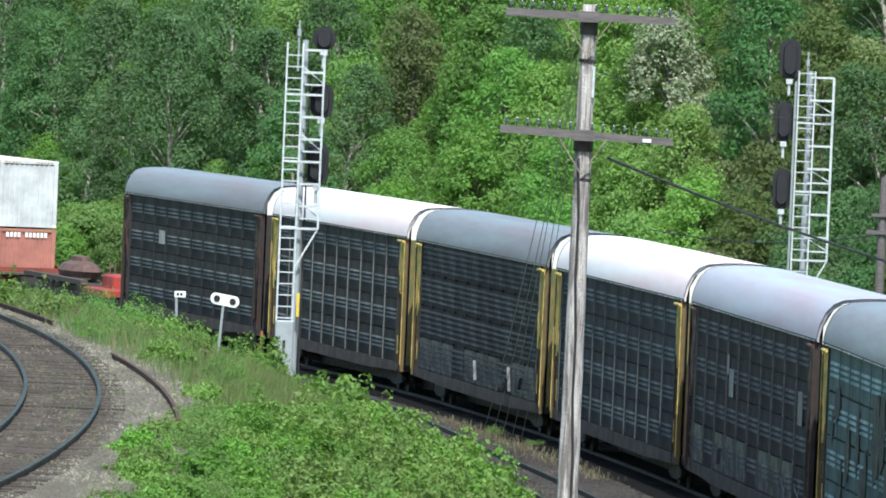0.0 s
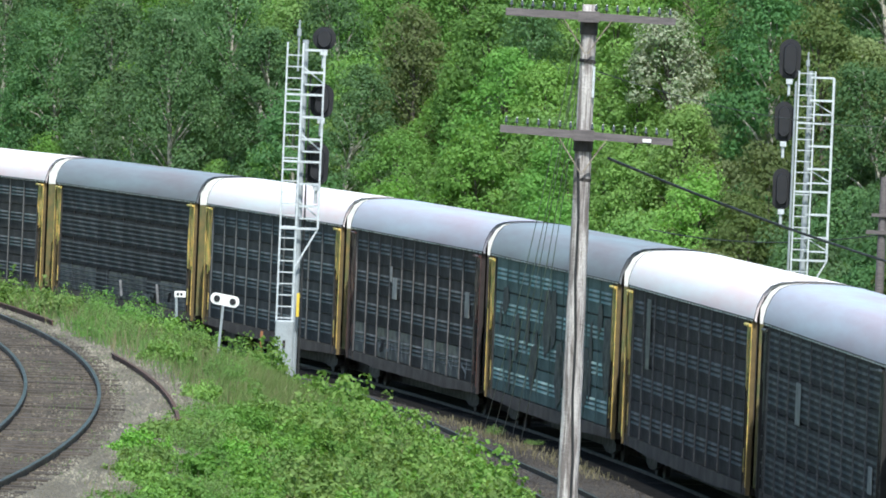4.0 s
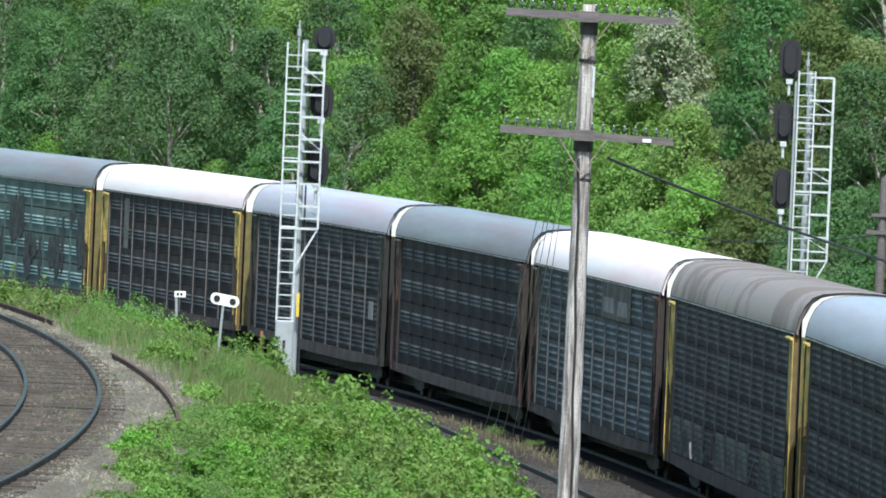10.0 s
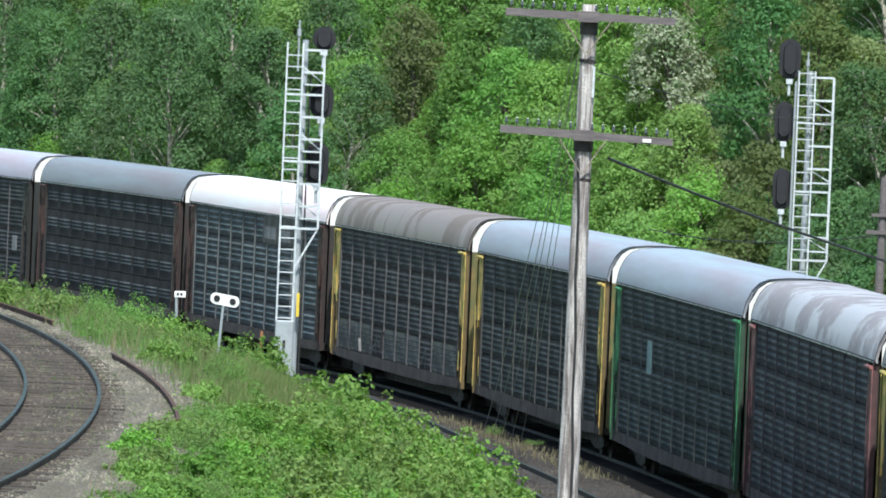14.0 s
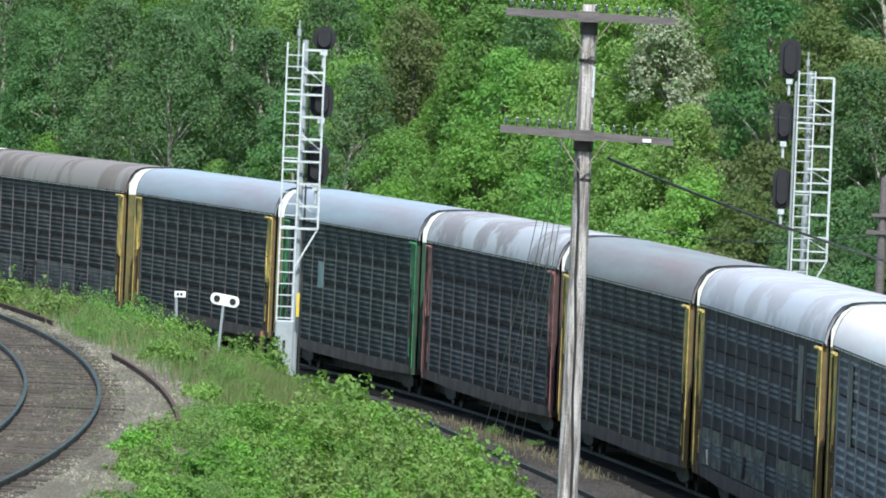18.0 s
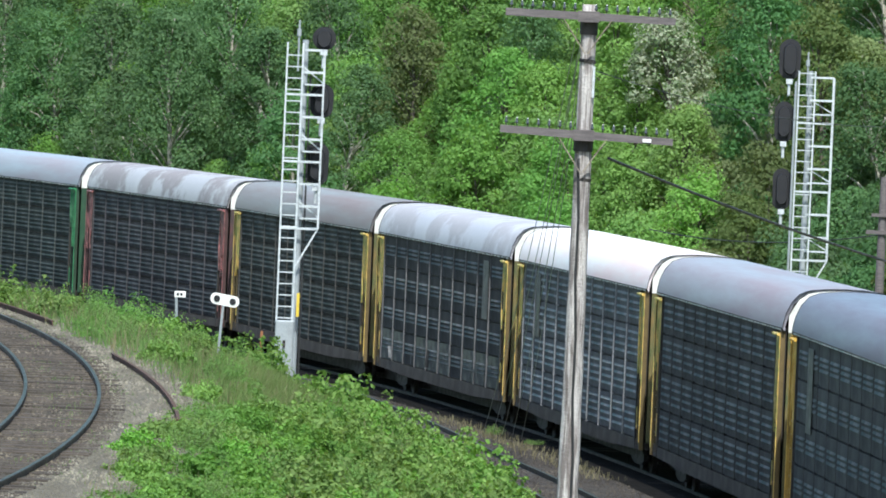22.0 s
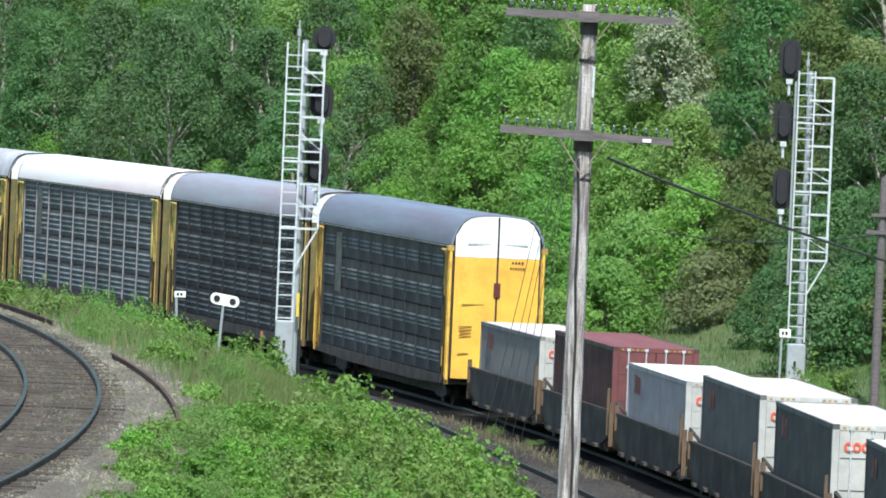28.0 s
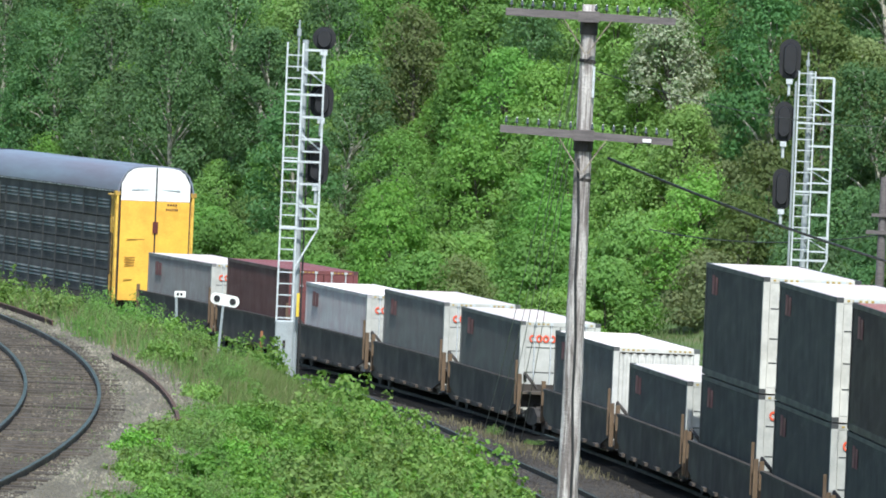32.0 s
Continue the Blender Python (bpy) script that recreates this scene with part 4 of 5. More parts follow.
# the double-stack wagon ahead of the auto carriers, and the empty one behind it
lead = (CARS - 1) * PITCH + 9.5
REDW = (0.22, 0.045, 0.03)
well_unit(lead + 35.0, REDW, "red well wagon with stacked containers ahead of the auto carriers", half=6.9, post=False)
def bare_wagon(off):
    """An empty low wagon: dark spine, open platform, a brown casting and a red end."""
    w = thing("flat_wagon", Matrix.Identity(4), "empty dark low wagon with a brown casting and a red end", "railway wagon", "well wagons of the train")
    red = paint("red_end_paint", (0.33, 0.045, 0.035), scale=0.8, fine=25, rough=0.6, bump=0.15)
    brown = paint("brown_casting", (0.13, 0.075, 0.06), scale=3, fine=25, rough=0.7, bump=0.2)
    part("spine", bevel_box(-6.0, 15.0, -0.5, 0.5, 0.62, 1.15, 0.05), M["underframe"], w)
    for sgn in (1, -1):
        part("side_wall", Build().loft([[(x, sgn * y, z) for x, z in ((-4.5, 0.95), (-4.5, 0.6), (2.0, 0.42), (11.0, 0.42), (14.0, 0.7), (14.0, 0.95))] for y in (1.25, 1.32)]), M["iron"], w)
        part("platform_beam", Build().box(3.4, 14.6, sgn * 0.95, sgn * 1.25, 1.26, 1.44), M["underframe"], w)
    for k in range(6):
        part("crossbeam", Build().box(3.6 + k * 2.1, 4.0 + k * 2.1, -1.2, 1.2, 1.16, 1.26), M["underframe"], w)
    part("casting", Build().loft([[(9.6 + 2.6 * r * math.cos(q), 0.8 * r * math.sin(q), z) for q in (2 * math.pi * k / 14 for k in range(14))] for r, z in ((0.85, 1.4), (0.95, 1.65), (0.75, 1.9), (0.45, 2.02), (0.42, 2.04), (0.40, 2.2), (0.1, 2.24))]), brown, w, "rounded brown casting on the platform")
    part("end_sill", bevel_box(-0.8, 3.2, -1.2, 1.2, 0.95, 1.22, 0.04), red, w, "red end sill")
    part("hand_wheel", Build().tube([(1.6, -0.5 + 0.42 * math.cos(q), 1.55 + 0.42 * math.sin(q)) for q in (2 * math.pi * k / 16 for k in range(17))], 0.06, 6), red, w, "red hand wheel")
    part("equipment_case", bevel_box(0.9, 2.9, -0.9, 0.5, 1.2, 1.75, 0.08), red, w)
    for x in (3.8, 4.8):
        part("grab_rail", Build().tube([(x, -0.2, 1.2), (x, -0.2, 2.15)], 0.04, 6), brown, w)
    part("coupler", Build().box(-8.2, -6.0, -0.12, 0.12, 0.72, 0.98), M["iron"], w)
    truck(w, -3.5)
    truck(w, 12.5)
    MOVERS.append((w, off, 6.9, Matrix.Identity(4)))


bare_wagon(lead + 9.0)
container(lead + 34.5, 0.37, 2.62, (0.36, 0.15, 0.12), (0.40, 0.2, 0.17), (0.42, 0.17, 0.13), 6.9, "faded red shipping container in a red well wagon", corrugated_end=True)
up = container(lead + 34.5, 3.05, 2.72, (0.72, 0.73, 0.72), (0.80, 0.80, 0.79), (0.58, 0.60, 0.61), 6.9, "white corrugated shipping container stacked on a red one", corrugated_end=True)
bars = Build()
for k in range(11):
    if k != 4:
        bars.box(-6.115, -6.10, 0.75 - k * 0.16, 0.86 - k * 0.16, -0.42, -0.22)
part("marking", bars, M["white"], up, "row of white marks")

# ================= line-side things =================
def signal_head(parent, x, z, w, h, y=0.0, deep=0.28):
    """A signal's oval background plate seen from behind, with its lamp case and bracket."""
    n = 20
    ring = []
    for k in range(n):
        a = 2 * math.pi * k / n
        sx, sz = math.cos(a), math.sin(a)
        hz = max(h / 2 - w / 2, 0)
        ring.append((x + w / 2 * sx, z + w / 2 * sz + (hz if sz >= 0 else -hz)))
    b = Build().loft([[(px, y, pz) for px, pz in ring], [(px, y + 0.03, pz) for px, pz in ring]])
    b.loft([[(x + (px - x) * 0.55, y - deep, z + (pz - z) * 0.72) for px, pz in ring], [(x + (px - x) * 0.62, y, z + (pz - z) * 0.78) for px, pz in ring]])
    head = part("signal_head", b, M["black"], parent, "black oval signal head")
    for k in range(3 if h > w * 1.2 else 1):
        zz = z + (k - 1) * h * 0.27 if h > w * 1.2 else z
        part("hood", Build().tube([(x, y + 0.03, zz), (x, y + 0.33, zz)], 0.11, 10), M["black"], head)
    part("bracket", Build().box(x - 0.1, x + 0.1, y - 0.2, y - 0.02, z - h / 2 - 0.14, z - h / 2 + 0.02).tube([(x, y - 0.1, z - h / 2 - 0.1), (x, y - 0.1, z - h / 2 - 0.5)], 0.05, 8), M["galv"], head, "pale clamp under the head")


def signal_mast(name, base, mast_x, top, lad, lad_z0, lad_top, rung, cage, cage_z, heads, ant, box_h, label):
    m = thing(name, Matrix.Translation(base), label, "railway signal", "signal masts")
    part("concrete_base", bevel_box(lad[0] - 0.1, lad[1] + 0.3, -0.6, 0.35, -0.9, 0.06, 0.05), M["concrete"], m)
    part("pole", Build().tube([(mast_x, 0, 0.2), (mast_x, 0, top * 0.5), (mast_x, 0, top)], [0.115, 0.10, 0.085], 12), M["mast_grey"], m)
    part("equipment_case", bevel_box(lad[0] - 0.02, lad[1] + 0.06, -0.52, -0.12, 0.06, box_h, 0.03), M["mast_grey"], m, "grey steel case at the foot")
    part("case_handle", Build().box(lad[0] + 0.2, lad[0] + 0.28, -0.56, -0.52, box_h - 0.75, box_h - 0.55), M["iron"], m)
    for x in lad:
        part("ladder_rail", Build().box(x - 0.025, x + 0.025, -0.36, -0.29, lad_z0, lad_top), M["galv"], m)
    z = lad_z0 + 0.15
    rm = None
    while z < lad_top - 0.05:
        if rm is None:
            rm = Build().box(lad[0], lad[1], -0.345, -0.31, -0.016, 0.016).mesh("rung", M["galv"])
        part("rung", rm, None, m, place=Matrix.Translation((0, 0, z)))
        z += rung
    side = 1 if cage > mast_x else -1
    for y in (-0.36, 0.3):
        part("cage_rail", Build().box(cage - 0.025, cage + 0.025, y - 0.025, y + 0.025, cage_z, lad_top - 0.2), M["galv"], m)
    z = cage_z
    k = 0
    while z < lad_top - 0.15:
        part("platform_bar" if k % 3 == 0 else "guard_bar", Build().box(lad[0] if k % 3 == 0 else mast_x, cage, -0.38, -0.33, z - 0.03, z + 0.03), M["galv"], m)
        part("guard_bar", Build().box(mast_x, cage, 0.27, 0.32, z - 0.03, z + 0.03), M["galv"], m)
        if k % 3 == 0:
            part("platform", Build().box(mast_x + 0.02, cage, -0.30, 0.25, z + 0.26, z + 0.30), M["galv"], m, "small grated platform")
            part("platform_brace", Build().bar((mast_x, -0.2, z + 0.75), (cage, -0.2, z + 0.32), 0.035, 0.035), M["galv"], m)
        z += (lad_top - 0.2 - cage_z) / 8
        k += 1
    part("cage_strut", Build().bar((cage, -0.33, cage_z), (lad[1] + 0.02, -0.33, cage_z - 1.05), 0.05, 0.05), M["galv"], m)
    for (x, z, w, h) in heads:
        signal_head(m, x, z, w, h, 0.30)
    part("antenna", Build().tube([(ant[0], 0.05, lad_top - 0.8), (ant[0], 0.05, ant[1])], 0.03, 6).tube([(ant[0], 0.05, ant[1] - 0.45), (ant[0], 0.05, ant[1] - 0.25)], 0.06, 8), M["mast_grey"], m)
    part("conduit", Build().tube([(mast_x + 0.17, -0.05, 0.3), (mast_x + 0.17, -0.05, top - 1.0)], 0.03, 6), M["cable"], m)
    return m


m1 = signal_mast("signal_mast", (-4.25, 262.0, 1.72), 0.19, 9.80, (-0.30, 0.14), 1.9, 9.72, 0.318, 0.74, 4.55, ((0.70, 9.86, 0.66, 0.66), (0.70, 8.12, 0.66, 0.98), (0.64, 6.36, 0.66, 1.22)), (0.0, 10.35), 1.98,
            "galvanised signal mast with ladder, platforms and black heads")
part("warning_tag", Build().box(0.24, 0.32, -0.42, -0.37, 2.1, 2.75), paint("warning_yellow", (0.7, 0.5, 0.05), scale=6, fine=40, rough=0.6, bump=0), m1, "yellow tag")
m2 = signal_mast("signal_mast", (11.4, 300.0, 1.25), 0.08, 9.85, (-0.30, 0.22), 1.2, 9.85, 0.351, 0.83, 3.82, ((-0.59, 10.2, 0.70, 1.30), (-0.70, 8.2, 0.62, 1.30), (-0.68, 6.05, 0.60, 1.32)), (-0.02, 10.45), 1.15,
            "galvanised signal mast with three oval black heads and a ladder")
part("cage_rail", Build().tube([(-0.38, -0.1, 3.0), (-0.38, -0.1, 9.5)], 0.04, 8), M["mast_grey"], m2)


def utility_pole():
    base_z = ground_z(2.36, 165.0) - 0.2
    p = thing("utility_pole", Matrix.Translation((2.36, 165.0, base_z)), "weathered wooden utility pole with two crossarms and glass insulators", "utility pole")
    top = 12.63 - base_z
    b = Build()
    rings = []
    for i in range(30):
        t = i / 29
        z = top * t
        r = 0.205 - 0.075 * t + 0.006 * math.sin(i * 2.1)
        rings.append([((r + 0.008 * noise.noise(Vector((k * 1.3, z * 2, 0)))) * math.cos(q) + 0.03 * t, (r) * math.sin(q), z) for k, q in enumerate(2 * math.pi * k / 16 for k in range(16))])
    b.loft(rings)
    part("shaft", b.mesh("shaft", M["pole_wood"], True), None, p)
    cz = Build().tube([(0.10 - 0.02 * k + (0.03 if k % 2 else 0), -0.20 + 0.006 * k, 0.5 + k * (top - 3.2) / 8) for k in range(9)], 0.028, 6)
    part("riser_cable", cz, M["cable"], p, "black cable running up the shaft")
    for name_z, x0, x1, droop in ((12.42 - base_z, -1.44, 1.54, 0.03), (10.34 - base_z, -1.45, 1.58, 0.06)):
        arm = Build().loft([[(x0, y, name_z + droop + dz) for y, dz in ((-0.30, -0.065), (-0.18, -0.065), (-0.18, 0.065), (-0.30, 0.065))],
                            [(0.0, y, name_z + dz) for y, dz in ((-0.30, -0.07), (-0.18, -0.07), (-0.18, 0.07), (-0.30, 0.07))],
                            [(x1, y, name_z - droop + dz) for y, dz in ((-0.30, -0.06), (-0.18, -0.06), (-0.18, 0.06), (-0.30, 0.06))]])
        a = part("crossarm", arm, M["arm_wood"], p)
        ins = Build()
        ins.tube([(0, 0, 0.05), (0, 0, 0.16)], 0.012, 6)
        bell = Build().loft([[(r * math.cos(q), r * math.sin(q), z) for q in (2 * math.pi * k / 10 for k in range(10))] for r, z in ((0.026, 0.09), (0.031, 0.12), (0.020, 0.14), (0.022, 0.16), (0.010, 0.19))])
        im, bm_ = ins.mesh("pin", M["iron"]), bell.mesh("insulator", M["glass"], True)
        # White tip stands for the glint on top of each glass bell.
        tip_ = Build().tube([(0, 0, 0.165), (0, 0, 0.205)], [0.015, 0.008], 8).mesh("insulator_glint", M["white"])
        for k in range(16):
            if k in (7,):
                continue
            x = x0 + 0.1 + (x1 - x0 - 0.2) * k / 15
            zz = name_z + droop * (-x / 1.5) + 0.02
            pin = part("pin", im, None, a, place=Matrix.Translation((x, -0.24, zz)))
            part("insulator_glint", tip_, None, a, place=Matrix.Translation((x, -0.24, zz)))
            part("insulator", bm_, None, a, "dark glass insulator", place=Matrix.Translation((x, -0.24, zz)))
        for sgn in (-1, 1):
            part("brace", Build().bar((sgn * 0.42, -0.31, name_z - 0.06), (sgn * 0.02, -0.24, name_z - 0.66), 0.045, 0.014), M["brace_wood"], p)
            part("brace", Build().bar((sgn * 0.50, 0.2, name_z - 0.06), (sgn * 0.02, 0.2, name_z - 0.55), 0.035, 0.012), M["iron"], p)
        part("bolt_plate", Build().box(-0.17, 0.2, -0.33, -0.12, name_z - 0.10, name_z + 0.09), M["arm_wood"], p)
        part("band", Build().disc((0.03, 0, name_z - 0.78), 0.155, (0.1, 0, 1), 0.06, 14), M["iron"], p)
    part("shaft_collar", Build().tube([(0.02, 0, 10.05 - base_z), (0.02, 0, 10.33 - base_z)], 0.175, 14), M["iron"], p, "dark collar under the arm")
    part("shaft_collar", Build().tube([(0.03, 0, 12.1 - base_z), (0.03, 0, 12.36 - base_z)], 0.16, 14), M["iron"], p, "dark collar under the arm")
    part("tag", Build().box(1.05, 1.2, -0.325, -0.305, 10.26 - base_z, 10.32 - base_z), M["white"], p, "small white tag")
    part("pale_strip", Build().box(0.13, 0.17, -0.16, -0.10, 11.0 - base_z, 11.55 - base_z), M["galv"], p, "pale metal strip")
    return p


utility_pole()


def hang(a, b, sag, rad, n=18):
    a, b = Vector(a), Vector(b)
    return Build().tube([a.lerp(b, i / n) - Vector((0, 0, sag * 4 * (i / n) * (1 - i / n))) for i in range(n + 1)], rad, 6)


def cable(name, a, b, sag, rad, label):
    return solid(name, hang(a, b, sag, rad), M["wire"] if name == "drop_wire" else M["cable"], label, "cable", "thing", "overhead cables")


cable("overhead_cable", (2.83, 165.0, 9.95), (11.2, 204.0, 7.03), 0.12, 0.027, "thick black cable slung from the near pole")
cable("overhead_cable", (2.55, 165.0, 11.47), (13.9, 240.0, 10.35), 0.55, 0.008, "thin dark wire slung from the near pole")
cable("overhead_cable", (13.72, 295.0, 6.1), (7.2, 330.0, 5.2), 0.35, 0.02, "thin black cable slung behind the train")
for k, (x, zt) in enumerate(((2.2, 12.2), (2.25, 11.9), (2.3, 12.25), (2.28, 11.6), (2.35, 11.9))):
    cable("drop_wire", (x, 165.2, zt), (1.45 + 0.28 * k, 283.0 - 1.0 * k, -0.1), 0.5, 0.008, "thin wire running down from the pole to the track side")


def far_pole():
    z0 = ground_z(13.7, 295.0) - 0.3
    p = thing("utility_pole", Matrix.Translation((13.72, 295.0, z0)), "distant dark wooden utility pole behind the train", "utility pole")
    part("shaft", Build().tube([(0, 0, 0), (0, 0, 4), (0.02, 0, 7.9 - z0)], [0.15, 0.14, 0.12], 12), M["arm_wood"], p)
    part("crossarm", Build().box(-0.5, 1.2, -0.2, -0.1, 6.1 - z0, 6.22 - z0), M["arm_wood"], p)
    part("crossarm", Build().box(-0.35, 1.0, -0.2, -0.1, 6.65 - z0, 6.75 - z0), M["arm_wood"], p)


far_pole()


def target_sign():
    z0 = ground_z(-5.72, 245.0)
    s = thing("track_sign", pose(-5.75, 245.0, z0 - 0.3), "white board with two black discs on a grey post", "sign")
    zc = 4.71 - z0 + 0.3
    ring = []
    for k in range(24):
        a = 2 * math.pi * k / 24
        ring.append(((0.25 if math.cos(a) > 0 else -0.25) + 0.13 * math.cos(a), 0.15 * math.sin(a)))
    turn = Matrix.Translation((0.13, -0.06, zc)) @ Matrix.Rotation(radians(9.5), 4, "Y")
    brd = part("board", Build().loft([[(x, 0, z) for x, z in ring], [(x, 0.025, z) for x, z in ring]]), M["white"], s, "white board with rounded ends", place=turn)
    for x in (-0.21, 0.21):
        part("disc", Build().disc((x, -0.012, 0), 0.085, (0, 1, 0), 0.02, 16), M["black"], brd, "black disc")
    part("post", Build().tube([(-0.05, 0, 0), (0.1, 0, zc)], 0.035, 8), M["mast_grey"], s)


target_sign()


def plate_sign(x, y, zc, w, h, lean, label):
    z0 = ground_z(x, y)
    s = thing("number_sign", pose(x, y, z0 - 0.2), label, "sign")
    zc = zc - z0 + 0.2
    part("post", Build().tube([(-0.14 + lean, 0.03, 0), (-0.1, 0.03, zc + h / 2)], 0.04, 8), M["mast_grey"], s)
    pl = part("plate", bevel_box(-w / 2, w / 2, -0.03, 0.0, zc - h / 2, zc + h / 2, 0.008), M["white"], s, "small white plate")
    for k in range(2):
        part("mark", Build().box(-w * 0.3 + k * w * 0.32, -w * 0.3 + k * w * 0.32 + w * 0.2, -0.04, -0.032, zc - h * 0.22, zc + h * 0.22), M["black"], pl)


plate_sign(11.0, 299.5, 2.73, 0.36, 0.26, 0.0, "white plate on a pale post beside the signal mast")
plate_sign(-6.93, 250.0, 4.66, 0.30, 0.16, 0.1, "small white plate above the weeds")
st = thing("marker_stake", pose(-4.87, 258.0, ground_z(-4.87, 258.0) - 0.2), "rust-brown wooden marker stake in the weeds", "stake")
part("stake", Build().box(-0.035, 0.035, -0.03, 0.03, 0, 3.5 - ground_z(-4.87, 258.0) + 0.2), M["rod"], st)
part("crosspiece", Build().box(-0.09, 0.12, -0.05, -0.03, 1.0, 1.08), M["rod"], st)

# ================= plants =================
rng = np.random.default_rng(7)


def leaves_mesh(name, centres, size, mat, up=0.5, long=1.5, facing=None, fold=True):
    """Leaves at the given places, folded along the rib or plain."""
    n = len(centres)
    nrm = rng.normal(size=(n, 3))
    if facing is None:
        nrm[:, 2] = np.abs(nrm[:, 2]) + up
    else:
        nrm = nrm * 0.6 + facing
    nrm /= np.linalg.norm(nrm, axis=1)[:, None]
    d = rng.normal(size=(n, 3))
    d -= nrm * (d * nrm).sum(1)[:, None]
    d /= np.linalg.norm(d, axis=1)[:, None]
    e = np.cross(nrm, d)
    s = (size * rng.uniform(0.65, 1.35, n))[:, None]
    a = centres - d * s * 0.5 * long
    b = centres + d * s * 0.5 * long - nrm * s * 0.12
    l = centres + e * s * 0.5 + nrm * s * 0.16
    r = centres - e * s * 0.5 + nrm * s * 0.16
    if fold:
        v = np.stack([a, r, b, l], 1).reshape(-1, 3)
        k = np.arange(n)[:, None] * 4
        f = np.concatenate([k + np.array([[0, 1, 2]]), k + np.array([[0, 2, 3]])], 0)
    else:
        v = np.stack([a, r, (b + l) / 2], 1).reshape(-1, 3)
        f = np.arange(n)[:, None] * 3 + np.array([[0, 1, 2]])
    me = bpy.data.meshes.new(name)
    me.vertices.add(len(v))
    me.vertices.foreach_set("co", v.astype(np.float32).ravel())
    me.loops.add(f.size)
    me.loops.foreach_set("vertex_index", f.astype(np.int32).ravel())
    me.polygons.add(len(f))
    me.polygons.foreach_set("loop_start", np.arange(0, f.size, 3, dtype=np.int32))
    me.materials.append(mat)
    me.update(calc_edges=True)
    me.validate()
    return me


def tree_kind(height, width, clumps, per, leaf, mat, low=0.12, spire=0.0):
    """Trunk mesh and crown mesh of one tree form."""
    tips = []
    b = Build()
    lean = rng.normal(size=2) * 0.05 * height
    tr = [(lean[0] * t * t, lean[1] * t * t, height * 0.9 * t) for t in (0, 0.25, 0.5, 0.75, 1.0)]
    b.tube(tr, [0.018 * height, 0.015 * height, 0.011 * height, 0.007 * height, 0.003 * height], 7)
    for k in range(clumps):
        t = low + (1 - low) * ((k + rng.uniform(0, 1)) / clumps)
        prof = math.sin(math.pi * min(0.12 + 0.84 * t ** (0.75 + spire), 1.0)) ** 0.7 * (1 - spire * t)
        rad = width / 2 * prof * (0.45 + 0.62 * math.sqrt(rng.uniform(0.05, 1.0)))
        ang = k * 2.399963 + rng.normal() * 0.4
        tip = np.array([lean[0] * t * t + rad * math.cos(ang), lean[1] * t * t + rad * math.sin(ang), height * t + rng.normal() * 0.12])
        tips.append(tip)
        if k % 3 == 0:
            t0 = max(t - 0.16, 0.05)
            st0 = Vector((lean[0] * t0 * t0, lean[1] * t0 * t0, height * 0.9 * t0))
            en = Vector(tip)
            mid = st0.lerp(en, 0.5) + Vector((0, 0, 0.05 * height * rng.uniform(0, 1)))
            b.tube([st0, mid, en], [0.006 * height, 0.004 * height, 0.0015 * height], 5)
    pts, face = [], []
    for tip in tips:
        m = int(1.6 * per * rng.uniform(0.6, 1.4))
        ball = rng.normal(size=(m, 3))
        ball /= np.maximum(np.linalg.norm(ball, axis=1)[:, None], 0.3) ** 0.55
        pts.append(tip + (ball * np.array([0.45, 0.45, 0.27]) - np.array([0, 0, 0.05]) * (ball[:, :1] ** 2 + ball[:, 1:2] ** 2)) * rng.uniform(0.6, 1.3) * (width / 3.4))
        out = np.array([tip[0], tip[1], 0.0]) / max(math.hypot(tip[0], tip[1]), 0.3)
        face.append(ball / np.linalg.norm(ball, axis=1)[:, None] + out * 0.45 + np.array([0, 0, 0.6]))
    pts, face = np.concatenate(pts), np.concatenate(face)
    pts[:, 2] = np.maximum(pts[:, 2], 0.1)
    return b.mesh("trunk", M["pale_bark" if mat in (M["leaf_dark"], M["leaf_dry"]) else "bark"], True), leaves_mesh("crown", pts, 0.8 * leaf, mat, facing=face, fold=False)


FORMS = {}
for key, args in {
    "mid_a": (6.5, 3.6, 70, 105, 0.165, M["leaf_mid"]), "mid_b": (7.5, 3.9, 78, 105, 0.17, M["leaf_mid"]), "mid_c": (5.0, 3.6, 62, 105, 0.16, M["leaf_mid"], 0.05),
    "yel_a": (4.4, 3.4, 58, 110, 0.16, M["leaf_yellow"], 0.04), "yel_b": (6.0, 3.4, 66, 105, 0.16, M["leaf_yellow"]),
    "dark_a": (8.5, 4.0, 84, 105, 0.165, M["leaf_dark"], 0.1, 0.15), "dark_b": (7.0, 3.4, 70, 105, 0.16, M["leaf_dark"], 0.1, 0.1),
    "olive_a": (6.2, 3.4, 58, 90, 0.17, M["leaf_olive"]), "olive_b": (3.6, 3.0, 44, 95, 0.16, M["leaf_olive"], 0.03),
    "white_a": (6.9, 3.3, 44, 100, 0.16, M["leaf_white"], 0.5), "low_a": (2.6, 3.2, 46, 100, 0.16, M["leaf_mid"], 0.02), "low_b": (2.2, 2.8, 40, 100, 0.16, M["leaf_yellow"], 0.02),
    "dry_a": (3.2, 3.0, 46, 95, 0.16, M["leaf_dry"], 0.03), "dry_b": (5.0, 3.2, 54, 90, 0.16, M["leaf_dry"], 0.1),
    "dark_c": (3.0, 3.0, 46, 100, 0.155, M["leaf_dark"], 0.03), "far_a": (7.0, 4.2, 60, 34, 0.34, M["leaf_mid"])}.items():
    FORMS[key] = tree_kind(*args)
